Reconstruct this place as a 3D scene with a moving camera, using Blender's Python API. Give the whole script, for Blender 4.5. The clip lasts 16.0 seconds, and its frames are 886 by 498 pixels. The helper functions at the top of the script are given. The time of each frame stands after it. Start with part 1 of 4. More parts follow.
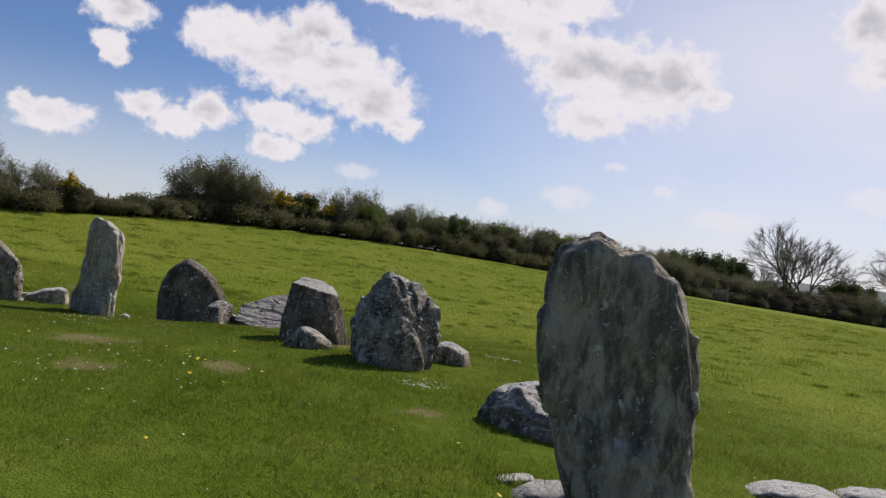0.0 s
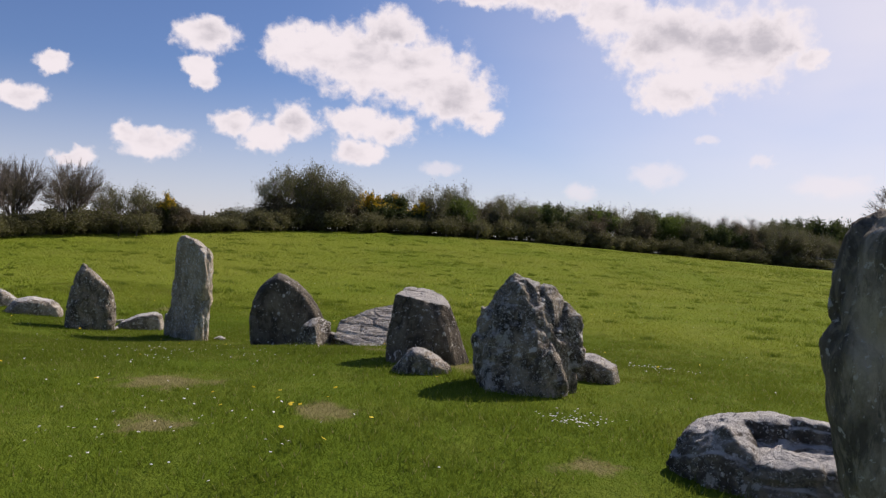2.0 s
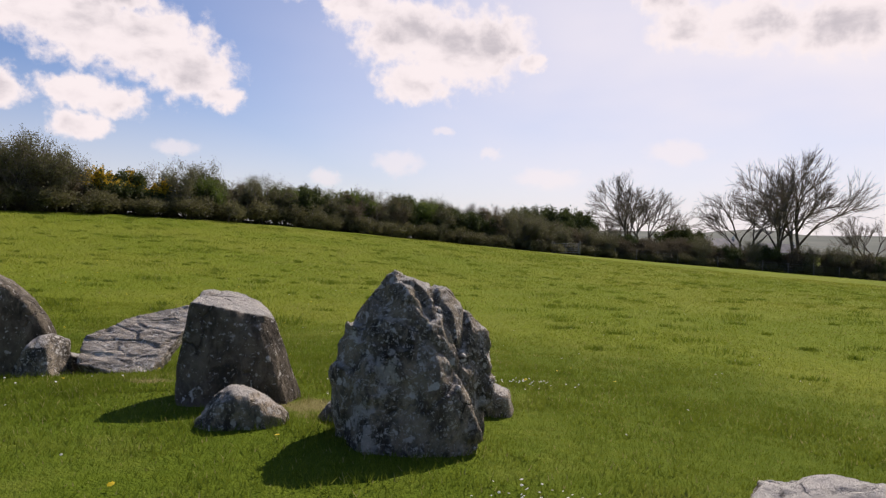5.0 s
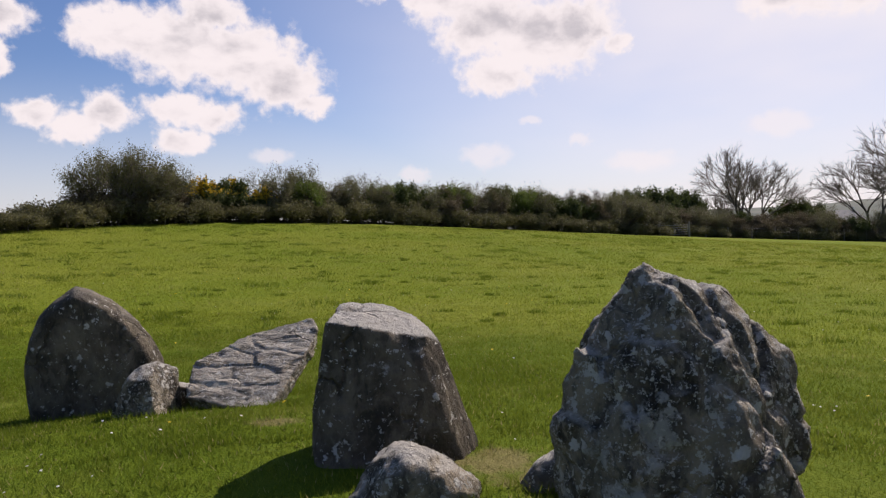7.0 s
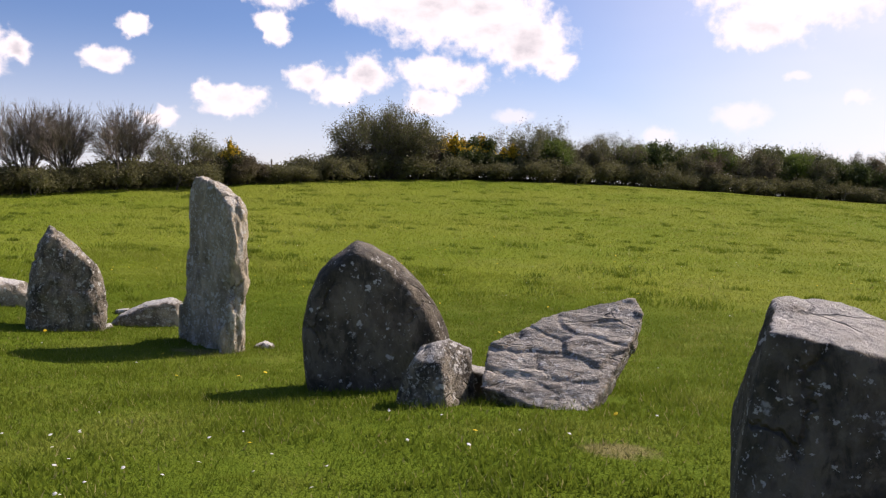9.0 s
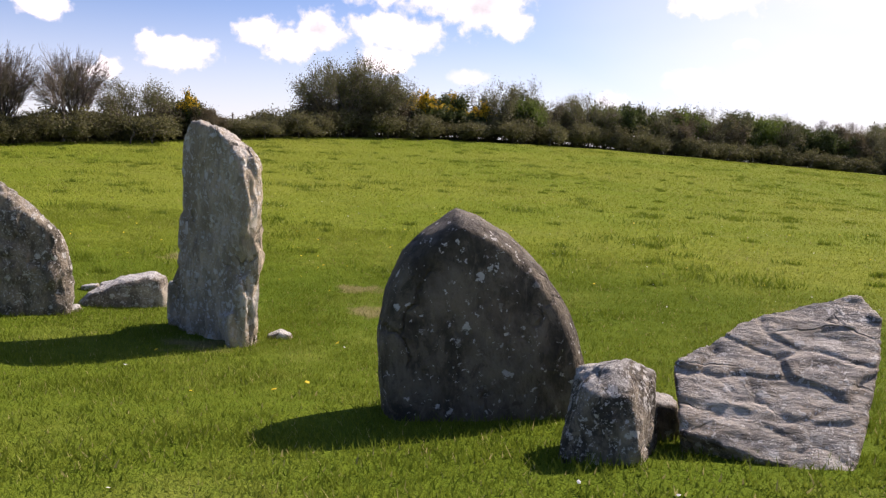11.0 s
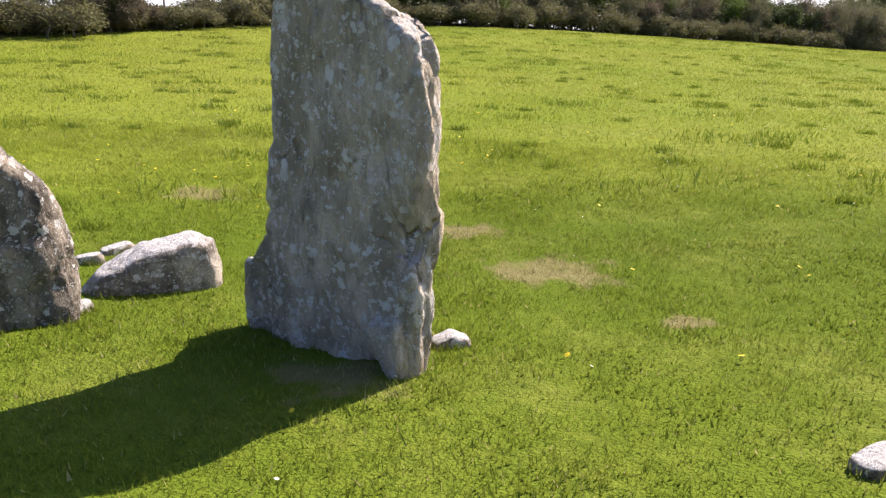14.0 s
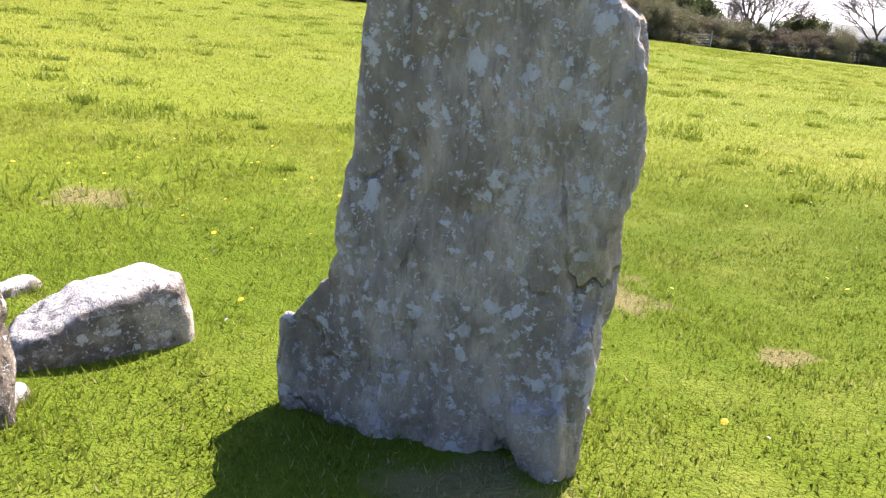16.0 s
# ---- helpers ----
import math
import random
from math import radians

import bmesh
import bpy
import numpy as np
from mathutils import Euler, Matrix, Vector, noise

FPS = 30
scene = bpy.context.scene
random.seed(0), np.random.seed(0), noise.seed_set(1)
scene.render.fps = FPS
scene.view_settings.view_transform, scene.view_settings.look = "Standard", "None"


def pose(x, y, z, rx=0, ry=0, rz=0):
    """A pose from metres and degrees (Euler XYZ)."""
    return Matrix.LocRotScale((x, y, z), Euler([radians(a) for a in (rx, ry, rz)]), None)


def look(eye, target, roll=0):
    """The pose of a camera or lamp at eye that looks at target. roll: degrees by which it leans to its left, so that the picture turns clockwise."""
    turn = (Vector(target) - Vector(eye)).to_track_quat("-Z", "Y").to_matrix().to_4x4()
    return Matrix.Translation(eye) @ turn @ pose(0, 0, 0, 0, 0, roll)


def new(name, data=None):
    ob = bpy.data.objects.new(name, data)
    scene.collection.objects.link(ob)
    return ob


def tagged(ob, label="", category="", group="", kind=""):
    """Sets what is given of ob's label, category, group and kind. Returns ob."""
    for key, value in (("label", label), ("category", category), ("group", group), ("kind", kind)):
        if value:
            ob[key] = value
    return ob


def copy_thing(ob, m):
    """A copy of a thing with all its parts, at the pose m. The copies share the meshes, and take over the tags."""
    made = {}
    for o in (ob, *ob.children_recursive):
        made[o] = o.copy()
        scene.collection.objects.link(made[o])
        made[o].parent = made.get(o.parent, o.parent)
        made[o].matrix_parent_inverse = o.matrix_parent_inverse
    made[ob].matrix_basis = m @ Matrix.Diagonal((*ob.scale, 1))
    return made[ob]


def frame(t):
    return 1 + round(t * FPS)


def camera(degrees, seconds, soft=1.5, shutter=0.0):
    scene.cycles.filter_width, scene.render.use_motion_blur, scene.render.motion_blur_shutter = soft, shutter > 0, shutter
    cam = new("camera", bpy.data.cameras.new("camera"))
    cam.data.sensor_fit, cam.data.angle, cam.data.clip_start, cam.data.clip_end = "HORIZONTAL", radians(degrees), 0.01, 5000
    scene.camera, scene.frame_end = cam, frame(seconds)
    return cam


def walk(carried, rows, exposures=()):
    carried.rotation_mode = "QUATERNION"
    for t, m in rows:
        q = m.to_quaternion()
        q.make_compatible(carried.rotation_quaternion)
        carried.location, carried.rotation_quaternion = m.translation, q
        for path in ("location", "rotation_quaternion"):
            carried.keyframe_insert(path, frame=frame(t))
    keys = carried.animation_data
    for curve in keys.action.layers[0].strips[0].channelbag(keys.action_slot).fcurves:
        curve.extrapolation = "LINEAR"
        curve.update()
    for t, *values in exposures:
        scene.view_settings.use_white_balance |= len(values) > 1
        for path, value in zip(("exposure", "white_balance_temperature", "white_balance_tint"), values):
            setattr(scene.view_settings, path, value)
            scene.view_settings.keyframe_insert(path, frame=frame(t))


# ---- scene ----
cam = camera(63.6, 16.0, soft=1.3)
PATH = [
    (0, (0.054, 0.011, 1.378), (0.014, 2.011, 1.379), 5.9),
    (0.5, (0.003, 0.461, 1.396), (-0.21, 2.449, 1.362), -1.9),
    (1, (-0.166, 0.852, 1.394), (-0.394, 2.839, 1.389), 2.6),
    (1.5, (-0.253, 1.217, 1.379), (-0.588, 3.188, 1.392), -0.3),
    (2, (-0.413, 1.621, 1.388), (-0.702, 3.599, 1.355), 1.3),
    (2.5, (-0.525, 2.009, 1.351), (-0.688, 3.998, 1.217), -0.2),
    (3, (-0.702, 2.365, 1.342), (-0.775, 4.36, 1.22), 1.0),
    (3.5, (-0.793, 2.746, 1.308), (-0.574, 4.726, 1.125), 2.0),
    (4, (-0.98, 3.161, 1.348), (-0.671, 5.135, 1.265), 2.0),
    (4.2, (-1.061, 3.312, 1.347), (-0.67, 5.273, 1.288), 3.2),
    (6.3, (-1.67, 5.056, 1.282), (-1.271, 7.015, 1.222), 0.6),
    (6.5, (-1.678, 5.233, 1.267), (-1.28, 7.192, 1.199), 2.1),
    (7, (-1.761, 5.661, 1.258), (-1.604, 7.653, 1.18), -1.8),
    (7.5, (-1.935, 6.025, 1.247), (-1.825, 8.019, 1.14), 3.4),
    (8, (-2.045, 6.415, 1.224), (-1.981, 8.41, 1.095), -0.6),
    (8.5, (-2.331, 6.772, 1.22), (-2.393, 8.766, 1.079), 5.9),
    (9, (-2.563, 7.131, 1.192), (-3.053, 9.062, 1.017), -0.1),
    (9.2, (-2.7, 7.239, 1.16), (-3.275, 9.147, 0.984), 1.1),
    (11.3, (-4.191, 8.712, 1.104), (-4.536, 10.661, 0.817), 1.0),
    (11.5, (-4.354, 8.882, 1.128), (-4.736, 10.831, 0.888), 0.6),
    (12, (-4.724, 9.345, 1.153), (-5.221, 11.273, 0.97), -2.0),
    (12.5, (-5.241, 9.702, 1.127), (-5.843, 11.603, 0.977), 2.0),
    (13, (-5.603, 10.148, 1.063), (-6.04, 12.065, 0.698), 1.0),
    (13.5, (-6.035, 10.476, 1.061), (-6.289, 12.397, 0.565), 2.4),
    (14, (-6.334, 10.861, 1.005), (-6.502, 12.769, 0.431), -0.7),
    (14.5, (-6.717, 11.131, 1.007), (-6.722, 13.026, 0.368), 0.9),
    (15, (-7.045, 11.461, 0.969), (-6.919, 13.328, 0.264), 4.3),
    (15.5, (-7.364, 11.739, 0.966), (-7.121, 13.577, 0.216), 0.9),
    (16, (-7.722, 11.973, 0.98), (-7.365, 13.838, 0.35), 2.8),
]
EXPOSURES = [
    (0.0, -0.54, 6500, 17), (1.5, -0.54, 6600, 20), (3.5, -0.16, 6950, 25), (4.0, -0.32, 6950, 24), (6.5, -0.42, 6850, 21), (8.0, -0.29, 6850, 22), (9.0, -0.12, 6850, 24),
    (11.5, 0.12, 6900, 26), (12.5, 0.10, 6850, 26), (13.5, 0.42, 6800, 25), (14.0, 0.80, 6750, 25), (14.5, 1.12, 6600, 26), (16.0, 1.37, 6600, 27),
]
walk(cam, [(t, look(eye, target, roll)) for t, eye, target, roll in PATH], EXPOSURES)

# ---------------------------------------------------------------- node helpers
def link(tree, a, b):
    tree.links.new(a, b)


def math_node(tree, op, a, b=None, clamp=False):
    n = tree.nodes.new("ShaderNodeMath")
    n.operation, n.use_clamp = op, clamp
    for i, v in enumerate((a, b)):
        if v is None:
            continue
        if isinstance(v, (int, float)):
            n.inputs[i].default_value = v
        else:
            link(tree, v, n.inputs[i])
    return n.outputs[0]


def noise_node(tree, vec, scale, detail=4.0, rough=0.55, distort=0.0):
    n = tree.nodes.new("ShaderNodeTexNoise")
    n.inputs["Scale"].default_value, n.inputs["Detail"].default_value = scale, detail
    n.inputs["Roughness"].default_value, n.inputs["Distortion"].default_value = rough, distort
    if vec is not None:
        link(tree, vec, n.inputs["Vector"])
    return n


def ramp(tree, fac, lo, hi, a=0.0, b=1.0, smooth=True):
    n = tree.nodes.new("ShaderNodeMapRange")
    n.interpolation_type = "SMOOTHSTEP" if smooth else "LINEAR"
    for i, v in enumerate((lo, hi, a, b)):
        n.inputs[i + 1].default_value = v
    link(tree, fac, n.inputs[0])
    return n.outputs[0]


def mix(tree, fac, a, b, kind="MIX"):
    n = tree.nodes.new("ShaderNodeMix")
    n.data_type, n.blend_type = "RGBA", kind
    for sock, v in ((n.inputs[0], fac), (n.inputs[6], a), (n.inputs[7], b)):
        if isinstance(v, (int, float)):
            sock.default_value = v
        elif isinstance(v, (tuple, list)):
            sock.default_value = (*v, 1.0)
        else:
            link(tree, v, sock)
    return n.outputs[2]


def mapping(tree, vec, loc=(0, 0, 0), scale=(1, 1, 1), rot=(0, 0, 0)):
    n = tree.nodes.new("ShaderNodeMapping")
    n.inputs["Location"].default_value, n.inputs["Scale"].default_value = loc, scale
    n.inputs["Rotation"].default_value = rot
    link(tree, vec, n.inputs["Vector"])
    return n.outputs[0]


# ---------------------------------------------------------------- world and sun
SUN_AZ, SUN_EL = 40.0, 42.0  # degrees to the right of +y, degrees up
SKY, SUN = 0.098, 6.8

# clouds: azimuth, elevation, half width, half height, in degrees
CLOUDS = [
    (-19.6, 14.3, 3.1, 1.8), (-15.3, 13.6, 4.5, 2.7), (-10.8, 12.8, 4.6, 2.7), (-7.7, 11.0, 3.4, 2.2), (-12.9, 15.8, 2.6, 1.6), (-5.5, 9.3, 1.7, 0.9),
    (-15.6, 8.9, 2.3, 1.3), (-12.8, 8.4, 2.1, 1.2), (-15.2, 6.6, 2.1, 1.0), (-24.8, 8.3, 1.6, 1.0), (-22.5, 7.4, 1.9, 1.1), (-20.2, 8.8, 1.8, 1.4),
    (-30.6, 6.6, 2.7, 1.2), (-32.4, 7.1, 1.1, 0.9), (-26.9, 11.4, 1.0, 0.8), (-26.9, 14.6, 2.2, 1.4), (-27.4, 12.4, 1.3, 0.9),
    (-5.2, 18.7, 4.1, 0.9), (0.3, 18.7, 4.1, 1.5), (4.5, 17.3, 2.9, 1.9), (8.4, 15.1, 4.2, 2.7), (12.4, 14.0, 4.9, 3.2), (15.7, 14.5, 3.1, 2.4), (9.2, 11.3, 2.9, 1.6), (7.0, 19.5, 3.8, 1.4), (18.6, 13.0, 1.0, 0.7),
    (28.6, 18.0, 2.4, 2.0), (30.0, 15.3, 2.6, 1.7), (35.0, 15.2, 4.0, 2.0), (41.0, 14.8, 4.5, 2.2),
    (-44.8, 9.3, 1.1, 0.9), (-39.0, 9.0, 1.6, 0.9), (-37.2, 11.5, 1.1, 0.7), (-35.7, 5.1, 1.5, 0.7), (-47.7, 9.0, 2.5, 2.2), (-49.4, 9.8, 2.2, 1.8),
]
THIN_CLOUDS = [(-8.7, 5.6, 1.9, 0.7), (8.1, 5.1, 2.2, 1.0), (2.4, 3.8, 1.4, 0.9), (15.7, 6.0, 0.9, 0.5), (11.8, 7.6, 0.9, 0.5), (20.0, 4.2, 3.0, 1.0), (30.0, 6.2, 2.6, 1.0)]

world = bpy.data.worlds.new("sky")
scene.world = world
world.use_nodes = True
wt = world.node_tree
wt.nodes.clear()
sky = wt.nodes.new("ShaderNodeTexSky")
sky.sky_type, sky.sun_disc = "NISHITA", False
sky.sun_elevation, sky.sun_rotation = radians(SUN_EL), radians(SUN_AZ)
sky.air_density, sky.dust_density, sky.ozone_density = 1.0, 0.4, 3.5
coord = wt.nodes.new("ShaderNodeTexCoord")
sep = wt.nodes.new("ShaderNodeSeparateXYZ")
link(wt, coord.outputs["Generated"], sep.inputs[0])
az = math_node(wt, "MULTIPLY", math_node(wt, "ARCTAN2", sep.outputs[0], sep.outputs[1]), 57.2958)
el = math_node(wt, "MULTIPLY", math_node(wt, "ARCSINE", sep.outputs[2]), 57.2958)
plane = wt.nodes.new("ShaderNodeCombineXYZ")
link(wt, az, plane.inputs[0])
link(wt, el, plane.inputs[1])
warp = noise_node(wt, plane.outputs[0], 0.55, 4.0, 0.6)
off = wt.nodes.new("ShaderNodeVectorMath")
off.operation = "MULTIPLY_ADD"
link(wt, warp.outputs["Color"], off.inputs[0])
off.inputs[1].default_value, off.inputs[2].default_value = (2.2, 1.6, 0.0), (-1.1, -0.8, 0.0)
add = wt.nodes.new("ShaderNodeVectorMath")
add.operation = "ADD"
link(wt, plane.outputs[0], add.inputs[0])
link(wt, off.outputs[0], add.inputs[1])


def lobes(spec):
    least = None
    for a, e, ra, re in spec:
        v = mapping(wt, add.outputs[0], (-a / ra, -e / re, 0), (1 / ra, 1 / re, 0))
        n = wt.nodes.new("ShaderNodeVectorMath")
        n.operation = "LENGTH"
        link(wt, v, n.inputs[0])
        least = n.outputs["Value"] if least is None else math_node(wt, "SMOOTH_MIN", least, n.outputs["Value"])
        if least.node.type == "MATH":
            least.node.inputs[2].default_value = 0.25
    return least


dense = lobes(CLOUDS)
thin = lobes(THIN_CLOUDS)
puff = noise_node(wt, plane.outputs[0], 0.7, 7.0, 0.56, 0.2)
wisp = noise_node(wt, plane.outputs[0], 1.3, 6.0, 0.65)
depth = math_node(wt, "ADD", dense, math_node(wt, "MULTIPLY", math_node(wt, "SUBTRACT", puff.outputs[0], 0.5), 1.25))
cover = ramp(wt, math_node(wt, "ADD", depth, math_node(wt, "MULTIPLY", math_node(wt, "SUBTRACT", wisp.outputs[0], 0.5), 0.45)), 1.26, 0.68)
veil = math_node(wt, "MULTIPLY", ramp(wt, math_node(wt, "ADD", thin, math_node(wt, "MULTIPLY", wisp.outputs[0], 0.5)), 1.4, 0.7), 0.55)
# the rest of the sky carries the same scattered cumulus
rest = noise_node(wt, mapping(wt, plane.outputs[0], (0, 0, 0), (0.06, 0.11, 1)), 1.0, 6.0, 0.55)
away = math_node(wt, "MAXIMUM", ramp(wt, el, 24.0, 30.0), ramp(wt, math_node(wt, "ABSOLUTE", az), 58.0, 66.0))
more = math_node(wt, "MULTIPLY", ramp(wt, rest.outputs[0], 0.66, 0.72), away)
above = ramp(wt, el, 0.5, 4.0)
cloud_fac = math_node(wt, "MULTIPLY", math_node(wt, "MAXIMUM", math_node(wt, "MAXIMUM", cover, veil), more), above)
# undersides are greyer where the cloud is thick
low = noise_node(wt, mapping(wt, plane.outputs[0], (3, 1, 0), (0.16, 0.3, 1)), 1.0, 5.0, 0.55)
belly = math_node(wt, "MULTIPLY", ramp(wt, depth, 0.85, 0.1), ramp(wt, low.outputs[0], 0.40, 0.66))
cloud_col = mix(wt, belly, (12.0, 11.9, 12.0), (7.4, 7.5, 8.0))
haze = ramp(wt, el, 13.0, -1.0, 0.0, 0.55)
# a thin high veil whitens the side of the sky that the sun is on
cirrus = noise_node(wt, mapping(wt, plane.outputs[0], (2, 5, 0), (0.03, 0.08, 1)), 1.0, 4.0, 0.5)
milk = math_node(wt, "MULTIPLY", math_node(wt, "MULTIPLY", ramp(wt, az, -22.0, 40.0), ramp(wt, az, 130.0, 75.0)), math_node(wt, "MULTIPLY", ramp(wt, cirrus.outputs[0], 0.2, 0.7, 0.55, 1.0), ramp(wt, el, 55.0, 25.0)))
blue = mix(wt, 1.0, sky.outputs[0], (0.93, 1.09, 1.34), "MULTIPLY")
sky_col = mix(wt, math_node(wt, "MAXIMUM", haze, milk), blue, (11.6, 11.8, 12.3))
bg = wt.nodes.new("ShaderNodeBackground")
bg.inputs["Strength"].default_value = SKY
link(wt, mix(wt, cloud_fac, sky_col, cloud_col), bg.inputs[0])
wout = wt.nodes.new("ShaderNodeOutputWorld")
link(wt, bg.outputs[0], wout.inputs[0])

sun = new("sun", bpy.data.lights.new("sun", "SUN"))
sun.data.energy, sun.data.angle, sun.data.color = SUN, radians(0.53), (1.0, 0.95, 0.86)
a, e = radians(SUN_AZ), radians(SUN_EL)
sun.matrix_world = look((40 * math.sin(a), 40 * math.cos(a), 40 * math.tan(e)), (0, 0, 0))

# ---------------------------------------------------------------- terrain
BUMPS = [
    (-3, 4, 4, -0.232), (-2, 9, 4, 0.441), (-7, 15, 4, -0.618), (0, 18, 7, -0.214), (-12, 10, 7, 0.025),
    (8, 10, 7, -0.19), (-18, 28, 14, -0.1), (0, 35, 14, -0.194), (20, 35, 16, -0.34), (-25, 48, 14, 0.603),
    (-8, 60, 14, 1.055), (12, 70, 16, 0.559), (40, 75, 22, 0.251), (-30, 20, 14, -0.746), (40, 10, 22, 0.706),
]
# worn and dry places in the turf: x, y, radius
WORN = [(-3.76, 7.58, 0.5), (-0.07, 6.26, 0.3), (-5.98, 16.17, 0.55), (-2.12, 6.84, 0.35), (-1.16, 9.33, 0.4), (-6.7, 17.3, 0.35), (-7.2, 14.1, 0.4), (-2.6, 10.6, 0.2), (-5.2, 15.1, 0.18), (-9.4, 17.7, 0.35), (-3.1, 6.3, 0.3)]


def height(x, y):
    """Height of the field, numbers or arrays."""
    x, y = np.asarray(x, float), np.asarray(y, float)
    cx, cy = np.clip(x, -60, 110), np.clip(y, -40, 120)
    z = -0.0867 - 1.3739 * cx / 30 - 0.1025 * cy / 30
    for bx, by, s, k in BUMPS:
        z = z + k * np.exp(-((cx - bx) ** 2 + (cy - by) ** 2) / (2 * s * s))
    far = np.clip((np.hypot(x, y) - 110) / 300, 0, 1)
    return z - 9 * far


def value_noise(x, y, seed=0):
    """Smooth noise over arrays, about -1 to 1."""
    g = np.random.default_rng(seed).uniform(-1, 1, (256, 256))
    xi, yi = np.floor(x).astype(int), np.floor(y).astype(int)
    fx, fy = x - xi, y - yi
    fx, fy = fx * fx * (3 - 2 * fx), fy * fy * (3 - 2 * fy)
    p = lambda i, j: g[(xi + i) % 256, (yi + j) % 256]
    return (p(0, 0) * (1 - fx) + p(1, 0) * fx) * (1 - fy) + (p(0, 1) * (1 - fx) + p(1, 1) * fx) * fy


def relief(x, y):
    near = np.exp(-((x + 3) ** 2 + (y - 10) ** 2) / 900)
    return 0.012 * value_noise(x * 1.6, y * 1.6, 1) + 0.008 * value_noise(x * 5, y * 5, 2) * near + 0.03 * value_noise(x * 0.45, y * 0.45, 3)


def ground_z(x, y):
    return height(x, y) + relief(np.asarray(x, float), np.asarray(y, float))


# ---------------------------------------------------------------- materials
def material(name):
    m = bpy.data.materials.new(name)
    m.use_nodes = True
    t = m.node_tree
    b = t.nodes["Principled BSDF"]
    return m, t, b


def position(t):
    return t.nodes.new("ShaderNodeNewGeometry").outputs["Position"]


def bump(t, b, h, strength, dist):
    n = t.nodes.new("ShaderNodeBump")
    n.inputs["Strength"].default_value, n.inputs["Distance"].default_value = strength, dist
    link(t, h, n.inputs["Height"])
    link(t, n.outputs[0], b.inputs["Normal"])


def worn_mask(t, pos):
    jig = noise_node(t, pos, 3.5, 5.0, 0.65)
    least = None
    for x, y, r in WORN:
        v = mapping(t, pos, (-x / r, -y / (r * 0.8), 0), (1 / r, 1 / (r * 0.8), 0))
        n = t.nodes.new("ShaderNodeVectorMath")
        n.operation = "LENGTH"
        link(t, v, n.inputs[0])
        least = n.outputs["Value"] if least is None else math_node(t, "MINIMUM", least, n.outputs["Value"])
    return ramp(t, math_node(t, "ADD", least, math_node(t, "MULTIPLY", math_node(t, "SUBTRACT", jig.outputs[0], 0.5), 3.2)), 1.05, 0.35)


def turf_colour(t, pos):
    """Turf: lush and yellower swards at several scales, dry worn places."""
    big = noise_node(t, pos, 0.09, 3.0)
    mid = noise_node(t, pos, 0.8, 5.0, 0.6)
    fine = noise_node(t, pos, 9.0, 4.0, 0.6)
    lawn = t.nodes.new("ShaderNodeVectorMath")
    lawn.operation = "LENGTH"
    link(t, mapping(t, pos, (4.5 / 10.5, -8.5 / 10.5, 0), (1 / 10.5, 1 / 10.5, 0)), lawn.inputs[0])
    field = ramp(t, math_node(t, "ADD", lawn.outputs["Value"], math_node(t, "MULTIPLY", mid.outputs[0], 0.3)), 0.95, 1.3)
    c = mix(t, ramp(t, big.outputs[0], 0.35, 0.65), (0.212, 0.262, 0.027), (0.285, 0.305, 0.043))
    c = mix(t, field, mix(t, ramp(t, big.outputs[0], 0.35, 0.65), (0.116, 0.166, 0.015), (0.156, 0.194, 0.022)), c)
    c = mix(t, ramp(t, mid.outputs[0], 0.45, 0.75, 0.0, 0.5), c, (0.275, 0.285, 0.062))
    c = mix(t, ramp(t, fine.outputs[0], 0.3, 0.7, 0.5, 0.0), c, (0.088, 0.138, 0.014))
    return c


def turf_material(blades):
    m, t, b = material("grass_blades" if blades else "turf")
    pos = position(t)
    c = turf_colour(t, pos)
    worn = worn_mask(t, pos)
    if blades:
        isl = t.nodes.new("ShaderNodeNewGeometry").outputs["Random Per Island"]
        c = mix(t, ramp(t, isl, 0.0, 1.0, 0.0, 0.35, False), c, (0.29, 0.34, 0.045))
        c = mix(t, ramp(t, isl, 0.94, 0.98), c, (0.38, 0.34, 0.14))
        c = mix(t, math_node(t, "MULTIPLY", worn, 0.55), c, (0.38, 0.31, 0.16))
        b.inputs["Roughness"].default_value = 0.55
        b.inputs["Specular IOR Level"].default_value = 0.04
        tr = t.nodes.new("ShaderNodeBsdfTranslucent")
        link(t, c, tr.inputs[0])
        sh = t.nodes.new("ShaderNodeMixShader")
        sh.inputs[0].default_value = 0.4
        link(t, b.outputs[0], sh.inputs[1])
        link(t, tr.outputs[0], sh.inputs[2])
        link(t, sh.outputs[0], t.nodes["Material Output"].inputs[0])
    else:
        soil = mix(t, noise_node(t, pos, 14.0, 4.0).outputs[0], (0.20, 0.14, 0.075), (0.36, 0.29, 0.16))
        c = mix(t, math_node(t, "MULTIPLY", worn, 0.7), c, soil)
        b.inputs["Roughness"].default_value = 0.9
        b.inputs["Specular IOR Level"].default_value = 0.02
        c = mix(t, 1.0, c, (0.74, 0.78, 0.7), "MULTIPLY")
        h = math_node(t, "ADD", noise_node(t, pos, 55.0, 3.0).outputs[0], math_node(t, "MULTIPLY", noise_node(t, pos, 7.0, 4.0).outputs[0], 1.5))
        bump(t, b, h, 0.8, 0.03)
    link(t, c, b.inputs["Base Color"])
    return m


